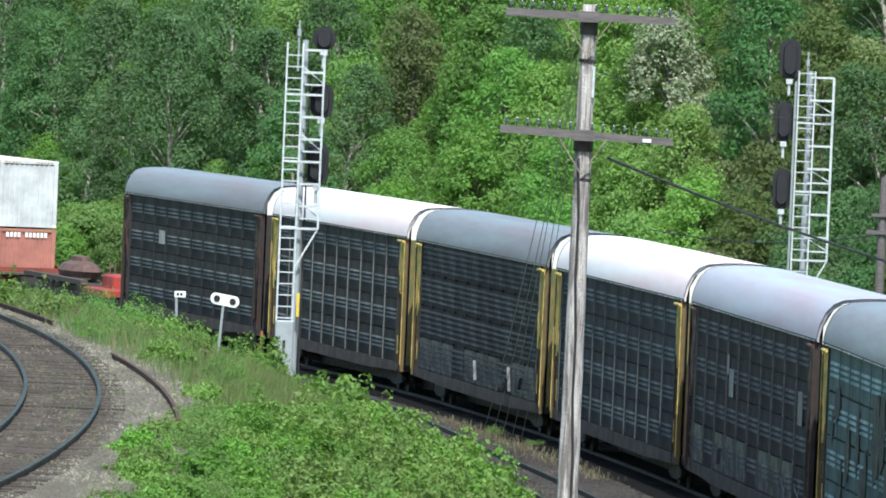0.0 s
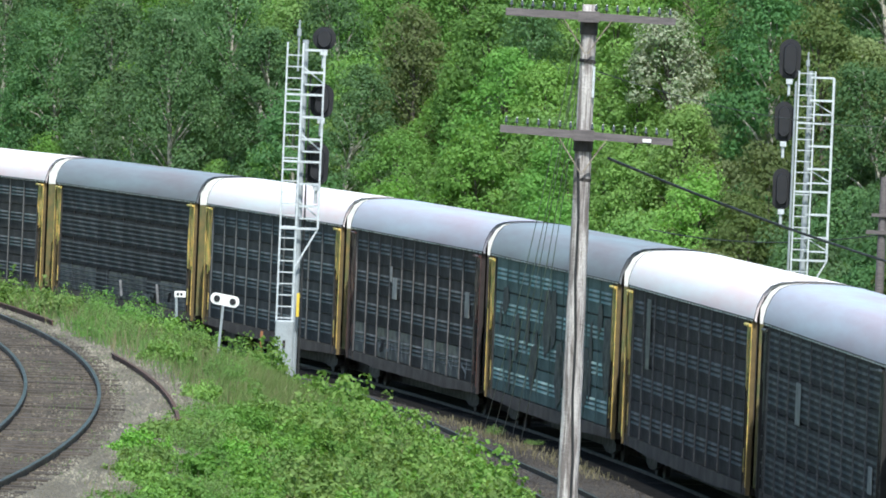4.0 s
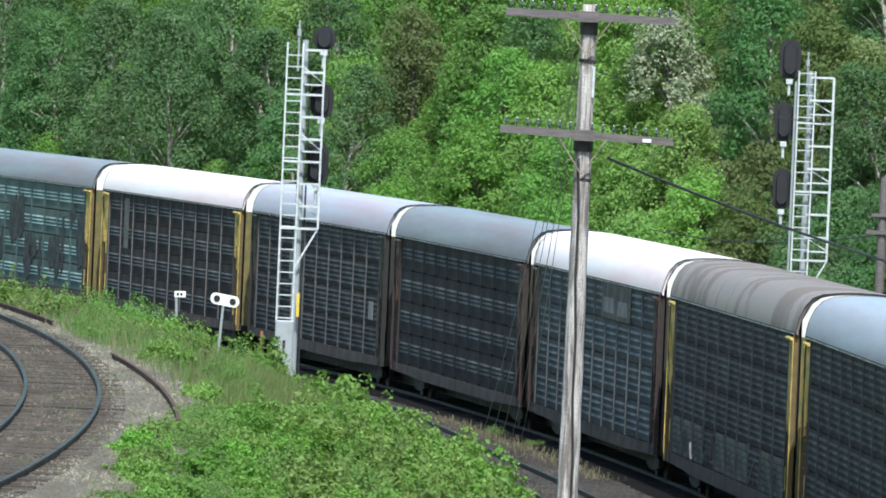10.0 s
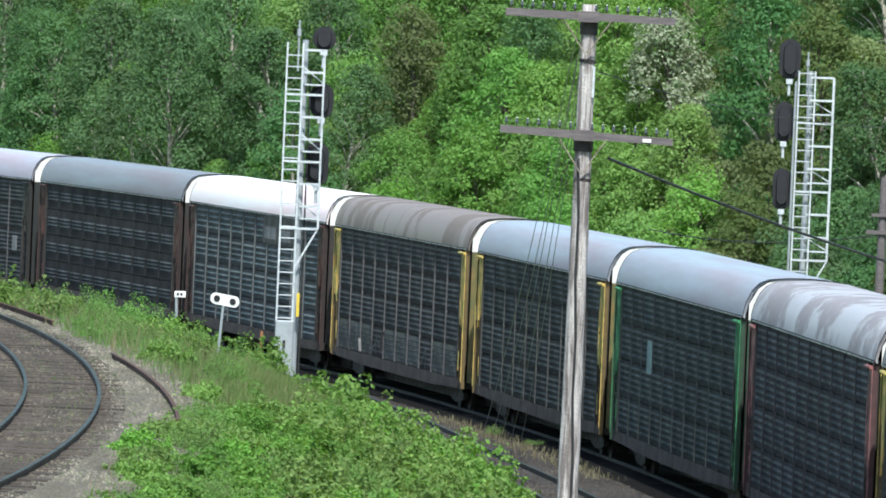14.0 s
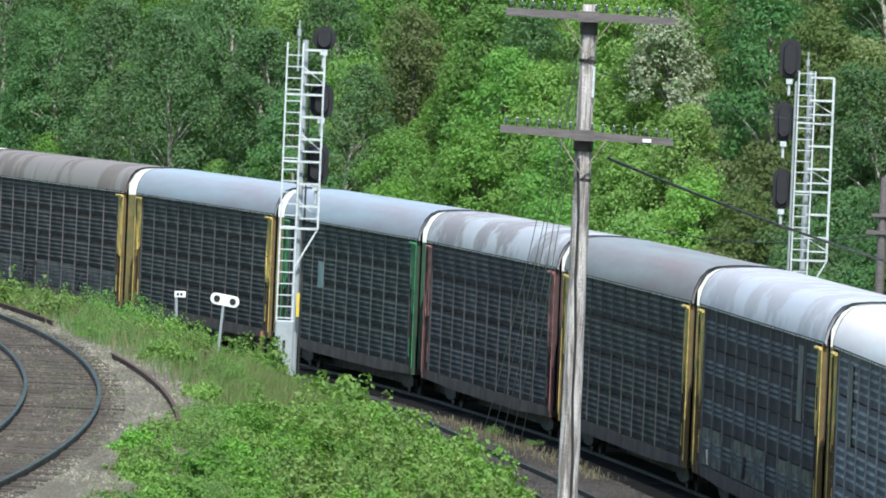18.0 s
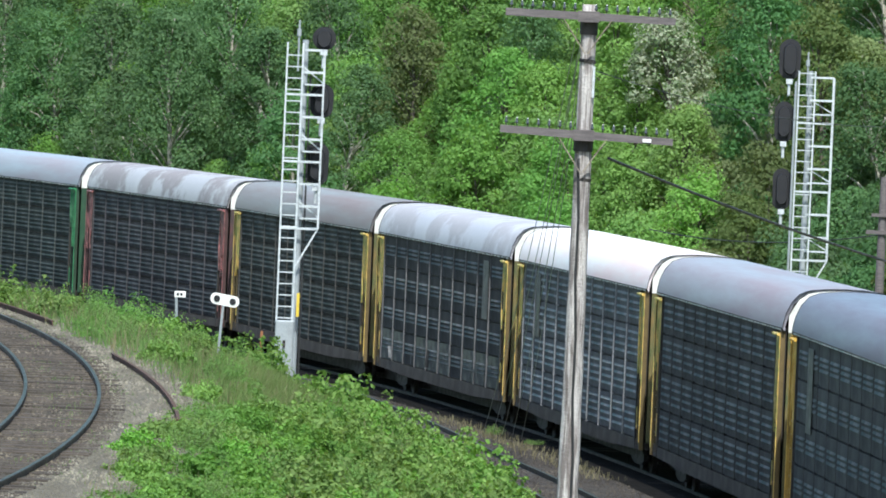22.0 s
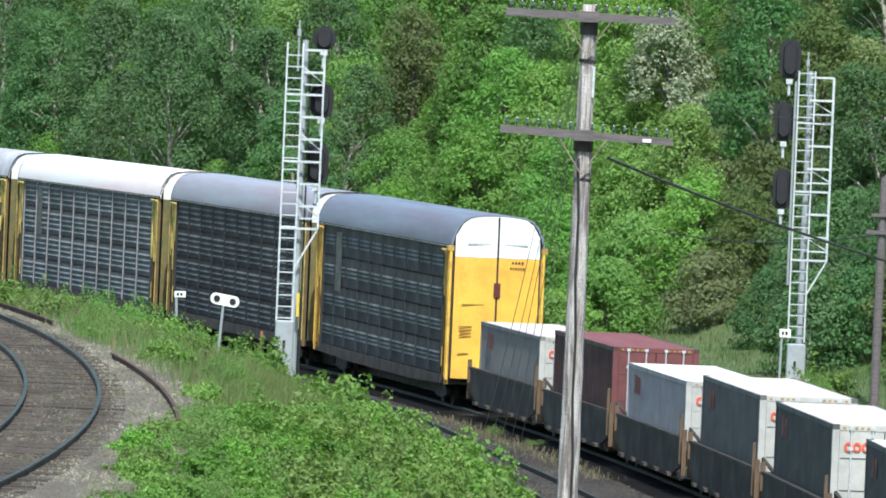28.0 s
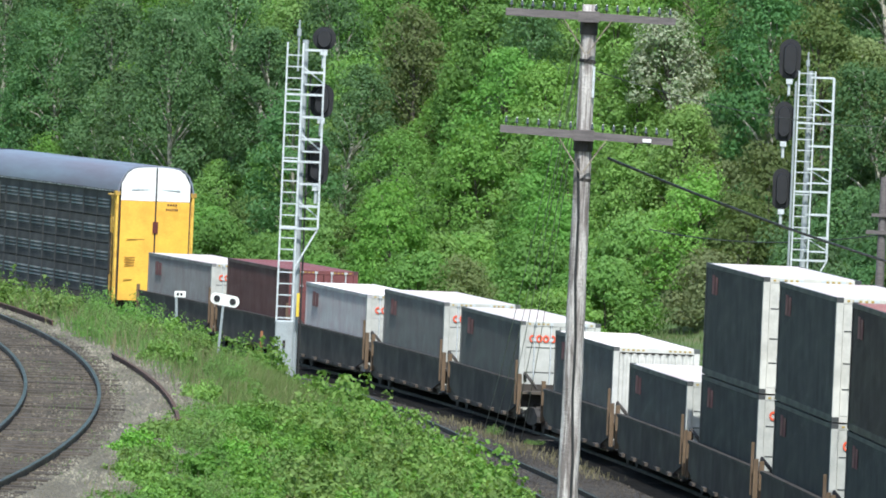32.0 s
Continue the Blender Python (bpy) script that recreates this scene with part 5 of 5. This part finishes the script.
LABEL = {"mid": "leafy green broadleaf tree on the hillside", "yel": "bright yellow-green young tree on the hillside", "dark": "dark blue-green tree with a dense crown", "oliv": "dull olive tree with a sparse crown", "dry": "half-bare brownish shrub on the hillside", "whit": "tree in white blossom on the hillside", "far_": "leafy green broadleaf tree on the hillside", "low_": "low leafy green shrub at the wood's edge"}


def plant(form, x, y, scale, name="tree", z=None):
    trunk, crown = FORMS[form]
    zz = ground_z(x, y) - 0.1 if z is None else z
    t = thing(name, Matrix.LocRotScale((x, y, zz), Euler((rng.normal() * 0.04, rng.normal() * 0.04, rng.uniform(0, 6.28))), (scale, scale, scale * rng.uniform(0.9, 1.12))),
              LABEL[form[:4] if form[:4] in LABEL else form[:3]], "shrub" if form.startswith("low") else "tree", "hillside trees")
    part("trunk", trunk, None, t)
    part("crown", crown, None, t)
    return t


placed = []


def free(x, y, gap):
    for (a, b) in placed:
        if (a - x) ** 2 + (b - y) ** 2 < gap * gap:
            return False
    placed.append((x, y))
    return True


def wood(x, y, v):
    """Which tree grows where: poplars to the west, bright maples in the middle, dull and dry growth to the east."""
    a = x / y + 0.003 * noise.noise(Vector((x * 0.1, y * 0.06, 0)))
    if v < 21 and a > 0.021:
        return rng.choice(["olive_b", "dry_a", "dark_c", "low_a"], p=[0.3, 0.2, 0.35, 0.15])
    if v < 21:
        return rng.choice(["low_a", "low_b", "mid_c", "yel_a", "olive_b"], p=[0.4, 0.2, 0.2, 0.15, 0.05] if v > 15 else [0.6, 0.35, 0.0, 0.0, 0.05])
    if a < -0.018:
        if v > 25.5:
            return rng.choice(["mid_a", "mid_b", "yel_b"], p=[0.25, 0.35, 0.4])
        return rng.choice(["dark_a", "dark_b", "mid_b", "olive_a", "dry_b"], p=[0.42, 0.38, 0.08, 0.06, 0.06])
    if a < 0.002 and v > 26:
        return rng.choice(["mid_a", "mid_b", "yel_b"], p=[0.3, 0.35, 0.35])
    if a < -0.004:
        return rng.choice(["dark_b", "mid_a", "mid_b", "mid_c", "yel_b", "olive_a"], p=[0.22, 0.22, 0.2, 0.1, 0.16, 0.1])
    if a < 0.021:
        return rng.choice(["yel_a", "yel_b", "mid_a", "mid_c", "dark_b"], p=[0.24, 0.34, 0.2, 0.16, 0.06])
    if a < 0.034:
        return rng.choice(["olive_a", "olive_b", "mid_a", "mid_c", "dark_b", "dry_b"], p=[0.24, 0.16, 0.20, 0.16, 0.16, 0.08])
    return rng.choice(["olive_a", "olive_b", "dark_b", "dark_a", "dry_a", "dry_b"], p=[0.15, 0.15, 0.30, 0.16, 0.12, 0.12])


# trees that stand out by their colour or shape
STAND = {
    "white_a": ((9.2, 384.5),), "olive_a": ((-1.5, 414.0), (12.6, 392.1), (14.2, 387.6), (-22.4, 485.6)),
    "yel_b": ((-9.5, 444.6), (-6.7, 452.1), (1.6, 413.1), (7.8, 386.0), (9.0, 362.0), (3.5, 413.1)), "yel_a": ((9.5, 353.0), (-1.85, 367.0), (-2.2, 388.4), (7.5, 363.4), (-8.9, 453.1), (5.9, 381.5)),
    "dark_a": ((-18.7, 454.5), (-16.1, 449.5), (-13.7, 450.6), (-12.6, 430.5), (-20.5, 464.1), (-4.0, 425.1)),
    "dark_b": ((-17.0, 442.5), (-14.5, 436.5), (-4.5, 409.5), (-20.9, 456.0), (-6.5, 403.9)),
    "dark_c": ((12.5, 318.0), (13.4, 322.0), (14.3, 318.5), (15.1, 323.0), (13.2, 328.5), (14.9, 331.0), (15.9, 328.0), (12.9, 336.0), (14.6, 340.0), (16.0, 337.0), (15.4, 346.0), (13.6, 345.0)),
    "olive_b": ((9.9, 367.0),), "dry_a": ((11.9, 366.5), (16.3, 356.5), (15.7, 362.0), (17.0, 371.0)), "dry_b": ((15.9, 368.0), (-1.7, 417.0))}
for form, spots in STAND.items():
    for x, y in spots:
        placed.append((x, y))
        plant(form, x, y, rng.uniform(0.95, 1.08))
tries = 0
while len(placed) < 262 and tries < 12000:
    tries += 1
    v = 9.0 + 31 * rng.uniform() ** 1.05
    y = rng.uniform(298, 545)
    s_, u_ = main_su(0.0, y)
    pt = on_line(s_, -v, 0)
    x, y = pt.x, pt.y
    if abs(x) > 0.0475 * y + 3.0 or (v < 14.0 and 0.0235 < x / y < 0.0368) or (v < 15 and y < 330):
        continue
    if free(x, y, 1.9 if v < 21 else 2.5):
        plant(str(wood(x, y, v)), x, y, rng.uniform(0.8, 1.2), "shrub" if v < 21 else "tree")
seen_from = len(placed)
tries = 0
while len(placed) < seen_from + 90 and tries < 4000:
    tries += 1
    s_, v = rng.uniform(-160, 330), rng.uniform(20, 75)
    pt = on_line(s_, -v, 0)
    if abs(pt.x) < 0.0475 * pt.y + 3.0 and v < 44:
        continue
    if free(pt.x, pt.y, 5.0):
        plant("far_a", pt.x, pt.y, rng.uniform(1.0, 1.5))


# bushes on the bank
def veg_edge(y):
    """How near to the branch line's centre the growth comes."""
    return float(np.interp(y, (147, 153, 163, 177, 184, 193, 201, 213, 224, 240), (2.35, 2.15, 1.8, 1.6, 2.15, 2.45, 2.4, 1.9, 1.7, 1.8)))


def bush_kind(h, w, stems, per, leaf, mat):
    b = Build()
    pts, face = [], []
    ph = rng.uniform(0, 6.28)
    for k in range(stems):
        a, r = rng.uniform(0, 6.28), w / 2 * math.sqrt(rng.uniform(0.02, 1))
        lobe = 0.72 + 0.38 * math.sin(3 * a + ph) * (2 * r / w) + 0.22 * math.sin(5 * a + 2 * ph)
        top = Vector((r * math.cos(a) * 1.1, r * math.sin(a) * 1.1, h * (1 - 0.5 * (2 * r / w) ** 2) * lobe * rng.uniform(0.6, 1.2)))
        if k % 3 == 0:
            b.tube([(0.12 * top.x, 0.12 * top.y, -0.1), (0.55 * top.x, 0.55 * top.y, 0.55 * top.z), top], [0.012, 0.008, 0.003], 3)
        for q in (0.45, 0.7, 0.9, 1.0):
            c = np.array([top.x * (0.3 + 0.7 * q), top.y * (0.3 + 0.7 * q), top.z * q])
            off = rng.normal(size=(per, 3))
            pts.append(c + off * np.array([0.11, 0.11, 0.08]) * (1.1 if q < 1 else 0.75))
            face.append(off * 0.45 + np.array([c[0] * 0.5, c[1] * 0.5, 0.75]))
    pts, face = np.concatenate(pts), np.concatenate(face)
    pts[:, 2] = np.maximum(pts[:, 2], 0.03)
    return b.mesh("stem", M["bark"], True), leaves_mesh("foliage", pts, leaf, mat, 0.9, 1.35, face, leaf > 0.06)


BUSH = [bush_kind(2.1, 2.5, 80, 8, 0.112, M["leaf_bush"]), bush_kind(1.5, 2.1, 66, 8, 0.105, M["leaf_bush"]), bush_kind(1.1, 1.9, 56, 10, 0.084, M["leaf_yellow"]),
        bush_kind(1.35, 1.8, 54, 15, 0.0599, M["leaf_mid"]), bush_kind(0.7, 1.9, 52, 10, 0.080, M["leaf_mid"])]
placed = []


def bush(kind, x, y, sc, label="leafy bright green bush on the bank"):
    t = thing("bush", Matrix.LocRotScale((x, y, ground_z(x, y) - 0.03), Euler((0, 0, rng.uniform(0, 6.28))), (sc, sc, sc * rng.uniform(0.85, 1.15))), label, "bush", "bushes on the bank")
    part("stem", BUSH[kind][0], None, t)
    part("foliage", BUSH[kind][1], None, t)


# the larger ones along the bank's lower edge and round the signal mast
for px_, y, k, sc in ((-0.0140, 256, 0, 0.78), (-0.0125, 252, 1, 0.8), (-0.0050, 246, 0, 0.85), (-0.0085, 247, 1, 0.95), (0.0008, 236, 0, 0.85), (0.0030, 222, 0, 0.85), (0.0048, 212, 0, 0.88), (-0.0200, 254, 1, 0.9), (-0.0283, 247.6, 1, 0.65), (-0.0276, 246, 3, 0.8),
                      (-0.0215, 248, 3, 1.0), (-0.0258, 248, 0, 0.66), (-0.0285, 247, 0, 0.68), (-0.0310, 249, 1, 0.62), (-0.0346, 247, 3, 1.1), (-0.0355, 252, 3, 0.75), (-0.0188, 257, 3, 1.1), (-0.0005, 205, 0, 0.72), (-0.0060, 196, 0, 0.72), (-0.0130, 190, 1, 0.8),
                      (-0.0375, 244, 3, 0.75), (-0.0400, 246, 1, 0.6), (-0.0430, 248, 3, 0.8), (-0.0465, 246, 1, 0.7), (-0.0240, 247, 3, 0.85), (-0.0270, 244, 3, 0.9), (-0.0300, 243, 3, 0.85), (-0.0330, 241, 3, 0.75), (-0.0148, 254, 0, 0.8), (-0.0120, 250, 0, 0.9), (-0.0100, 246, 0, 0.88), (-0.0030, 240, 0, 0.8), (-0.0065, 240, 1, 0.85), (0.0018, 229, 1, 0.9), (0.0062, 203, 0, 0.8), (0.0072, 196, 1, 0.8), (-0.0208, 251, 1, 0.85), (-0.0196, 255, 0, 0.9), (-0.0265, 236, 3, 0.6)):
    placed.append((px_ * y, y))
    bush(k, px_ * y, y, sc)
tries = 0
while len(placed) < 275 and tries < 12000:
    tries += 1
    y = rng.uniform(147, 285)
    half = 0.047 * y + 0.8
    x = rng.uniform(-half, half * 0.4)
    s_, u_ = main_su(x, y)
    r_ = branch_r(x, y)
    if u_ < 7.8 or r_ < veg_edge(y) + 0.55 or (y < 172 and x > -0.5):
        continue
    if 203 < y < 234 and -0.0208 < x / y < -0.0128:
        continue
    if (abs(x * 262 / y + 4.25) < 1.1 and 225 < y < 264) or (abs(x + 5.7) < 0.7 and 236 < y < 246):
        continue
    if y < 238 and u_ > 9.0 and noise.noise(Vector((x * 0.45, y * 0.11, 9.0))) > 0.14:
        continue
    if free(x, y, 1.0):
        low = 203 < y < 262 and -0.0262 < x / y < -0.0130
        edge = (u_ < 10.5 or y < 200) and not low
        k = int(rng.choice([0, 1, 2, 3, 4], p=[0.32, 0.28, 0.2, 0.1, 0.1] if edge else [0.03, 0.08, 0.14, 0.3, 0.45]))
        if low:
            bush(int(rng.choice([3, 4])), x, y, rng.uniform(0.42, 0.62))
        elif y < 190 and r_ < veg_edge(y) + 2.6:
            bush(int(rng.choice([2, 4])), x, y, rng.uniform(0.5, 0.7))
        else:
            bush(k, x, y, rng.uniform(0.5, 0.72) if u_ < 9.5 else rng.uniform(0.45, 0.75))


# small-leaved weeds on the far part of the bank
tries = 0
weed_from = len(placed)
while len(placed) < weed_from + 34 and tries < 4000:
    tries += 1
    y = rng.uniform(222, 256)
    x = y * rng.uniform(-0.047, -0.0245)
    if branch_r(x, y) > veg_edge(y) + 0.45 and abs(x + 5.7) > 0.6 and free(x, y, 0.7):
        bush(int(rng.choice([3, 4], p=[0.6, 0.4])), x, y, rng.uniform(0.45, 0.7), "small-leaved green weeds on the bank")


tries = 0
low_from = len(placed)
while len(placed) < low_from + 50 and tries < 5000:
    tries += 1
    y = rng.uniform(147, 196)
    e = veg_edge(y) + rng.uniform(0.3, 3.2)
    x = BR_C[0] + math.sqrt((BR_R + e) ** 2 - (y - BR_C[1]) ** 2)
    if free(x, y, 0.62):
        bush(int(rng.choice([2, 3, 4], p=[0.3, 0.2, 0.5])), x, y, rng.uniform(0.42, 0.66), "low green bush beside the gravel shoulder")


# grass and weeds: uncountable blades
def blades(name, n, sampler, hmin, hmax, label, mat="grass", cropped=True):
    v, f = [], []
    got = 0
    guard = 0
    while got < n and guard < n * 8:
        guard += 1
        q = sampler()
        if q is None:
            continue
        x, y = q
        z = ground_z(x, y)
        h = rng.uniform(hmin, hmax) * (1.0 if y > 215 or not cropped else 0.5 if y < 195 else 0.72)
        a = rng.uniform(0, 6.28)
        lx, ly = math.cos(a), math.sin(a)
        w = 0.007 + 0.009 * rng.uniform()
        bx, by = rng.normal() * 0.25 * h, rng.normal() * 0.25 * h
        k = len(v)
        v += [(x - lx * w, y - ly * w, z - 0.02), (x + lx * w, y + ly * w, z - 0.02), (x + bx * 0.5 + lx * w * 0.7, y + by * 0.5 + ly * w * 0.7, z + h * 0.6), (x + bx * 0.5 - lx * w * 0.7, y + by * 0.5 - ly * w * 0.7, z + h * 0.6), (x + bx, y + by, z + h)]
        f += [(k, k + 1, k + 2, k + 3), (k + 3, k + 2, k + 4)]
        got += 1
    me = bpy.data.meshes.new(name)
    me.from_pydata(v, [], f)
    me.materials.append(M[mat])
    return tagged(new(name, me), label, "grass", "", "stuff")


def bank_spot():
    y = rng.uniform(146, 300)
    half = 0.047 * y + 0.6
    x = rng.uniform(-half, half * 0.8)
    s_, u_ = main_su(x, y)
    if 236 < y < 263 and -0.0182 < x / y < -0.0146:
        return None
    if u_ < 6.6 or branch_r(x, y) < veg_edge(y) + 0.3 * noise.noise(Vector((x, y * 0.4, 0))):
        return None
    return x, y


blades("grass", 78000, bank_spot, 0.2, 0.7, "tall green grass and weeds on the bank")


def meadow_spot():
    s_ = rng.uniform(-5, 150)
    v = rng.uniform(5.5, 20.5)
    pt = on_line(s_, -v, 0)
    if abs(pt.x) > 0.047 * pt.y + 1:
        return None
    return pt.x, pt.y


blades("meadow_grass", 34000, meadow_spot, 0.10, 0.38, "sunlit meadow grass below the wood")


def track_spot():
    w = rng.uniform(-20, 75)
    r = rng.choice([-0.2, 0.25, 1.15, 1.5, 2.1, 2.6, 3.0]) + rng.normal() * 0.15
    if noise.noise(Vector((w * 0.35, r * 1.5, 2.0))) < 0.12 and r < 2.7:
        return None
    pt = on_branch(w, r, 0)
    return pt.x, pt.y


blades("track_weeds", 14000, track_spot, 0.06, 0.32, "sparse weeds between the branch rails", cropped=False)
blades("dry_track_grass", 13000, track_spot, 0.06, 0.26, "dry straw between the branch rails", "straw", False)
def soft_spot():
    y = rng.uniform(196, 240)
    x = y * (-0.0165 + rng.normal() * 0.0042)
    return (x, y) if main_su(x, y)[1] > 7 and branch_r(x, y) > veg_edge(y) else None


blades("soft_grass", 20000, soft_spot, 0.35, 0.75, "soft olive grass on the bank", "hay")
blades("dry_grass", 16000, bank_spot, 0.35, 0.85, "dry yellowish grass stalks on the bank", "straw")
for x, y, k, sc in ((11.75, 297.6, 3, 1.0), (12.3, 299.0, 1, 0.9), (10.9, 298.0, 4, 0.9)):
    bush(k, x, y, sc, "leafy shrub round the foot of a signal mast")
for x, y, k, sc in ((1.75, 281.5, 3, 0.34), (2.9, 276.0, 4, 0.3)):
    bush(k, x, y, sc, "small weed clump between the tracks")


def verge_spot():
    s_ = rng.uniform(-24, 12)
    u_ = 2.5 + rng.normal() * 0.3
    pt = on_line(s_, max(u_, 1.75), 0)
    return pt.x, pt.y


blades("verge_weeds", 1300, verge_spot, 0.06, 0.28, "dry weeds between the siding and the main line", "straw")

# ================= loose stones =================
def stones(name, n, sampler, lo, hi, mat, label):
    v, f = [], []
    for _ in range(n):
        p = sampler()
        if p is None:
            continue
        q = rng.uniform(lo, hi)
        k = len(v)
        j = rng.normal(size=(5, 3)) * 0.22 * q
        for i, (a, b, c) in enumerate(((1, 0, -0.4), (-1, 0, -0.4), (0, 1, -0.4), (0, -1, -0.4), (0, 0, 0.7))):
            v.append((p[0] + a * q + j[i, 0], p[1] + b * q + j[i, 1], p[2] + c * q + j[i, 2]))
        f += [(k, k + 2, k + 4), (k + 2, k + 1, k + 4), (k + 1, k + 3, k + 4), (k + 3, k, k + 4)]
    me = bpy.data.meshes.new(name)
    me.from_pydata(v, [], f)
    me.materials.append(mat)
    return tagged(new(name, me), label, "gravel", "", "stuff")


def shoulder_stone():
    w, r = rng.uniform(-28, 76), rng.uniform(1.0, 3.1)
    return on_branch(w, r, BR_Z - 0.125 - max(r - 2.6, 0) * 0.3)


def branch_stone():
    w, r = rng.uniform(-28, 76), rng.uniform(-2.2, 1.2)
    if abs(abs(r) - 0.753) < 0.06:
        return None
    return on_branch(w, r, BR_Z - 0.125)


def main_stone():
    s_, u_ = rng.uniform(-62, 25), rng.uniform(2.1, 6.4)
    if abs(abs(u_ - near_u(s_)) - 0.753) < 0.07:
        return None
    return on_line(s_, u_, -0.10)


stones("shoulder_gravel", 17000, shoulder_stone, 0.018, 0.05, M["stone"], "loose pale gravel beside the branch line")
stones("branch_ballast", 21000, branch_stone, 0.018, 0.045, M["stone_branch"], "loose brown ballast between the branch ties")
stones("main_ballast", 18000, main_stone, 0.018, 0.045, M["stone_brown"], "loose dark ballast beside the main line")

# ================= ties =================
tie_mesh = bevel_box(-0.11, 0.11, -1.3, 1.3, -0.16, 0.0, 0.012).mesh("tie", M["tie"])


def ties(name, fn, s0, s1, z, label, offs=lambda s: 0.0):
    holder = thing(name, Matrix.Identity(4), label, "railway ties", "", "structure")
    n = int((s1 - s0) / 0.56)
    for i in range(n):
        s = s0 + i * 0.56 + rng.normal() * 0.02
        a, b = fn(s, offs(s) - 0.5, 0), fn(s, offs(s) + 0.5, 0)
        c = (a + b) / 2
        part("tie", tie_mesh, None, holder, place=Matrix.Translation((c.x, c.y, z + rng.normal() * 0.013)) @ Matrix.Rotation(math.atan2(b.y - a.y, b.x - a.x) - math.pi / 2 + rng.normal() * 0.012, 4, "Z"))


ties("branch_ties", on_branch, -34, 80, BR_Z - 0.111, "weathered wooden ties of the branch line")
ties("main_ties", on_line, -62, 60, -0.105, "dark oily wooden ties of the main line")
ties("siding_ties", on_line, -60, 8, -0.112, "dark oily wooden ties of the siding", near_u)

motions()
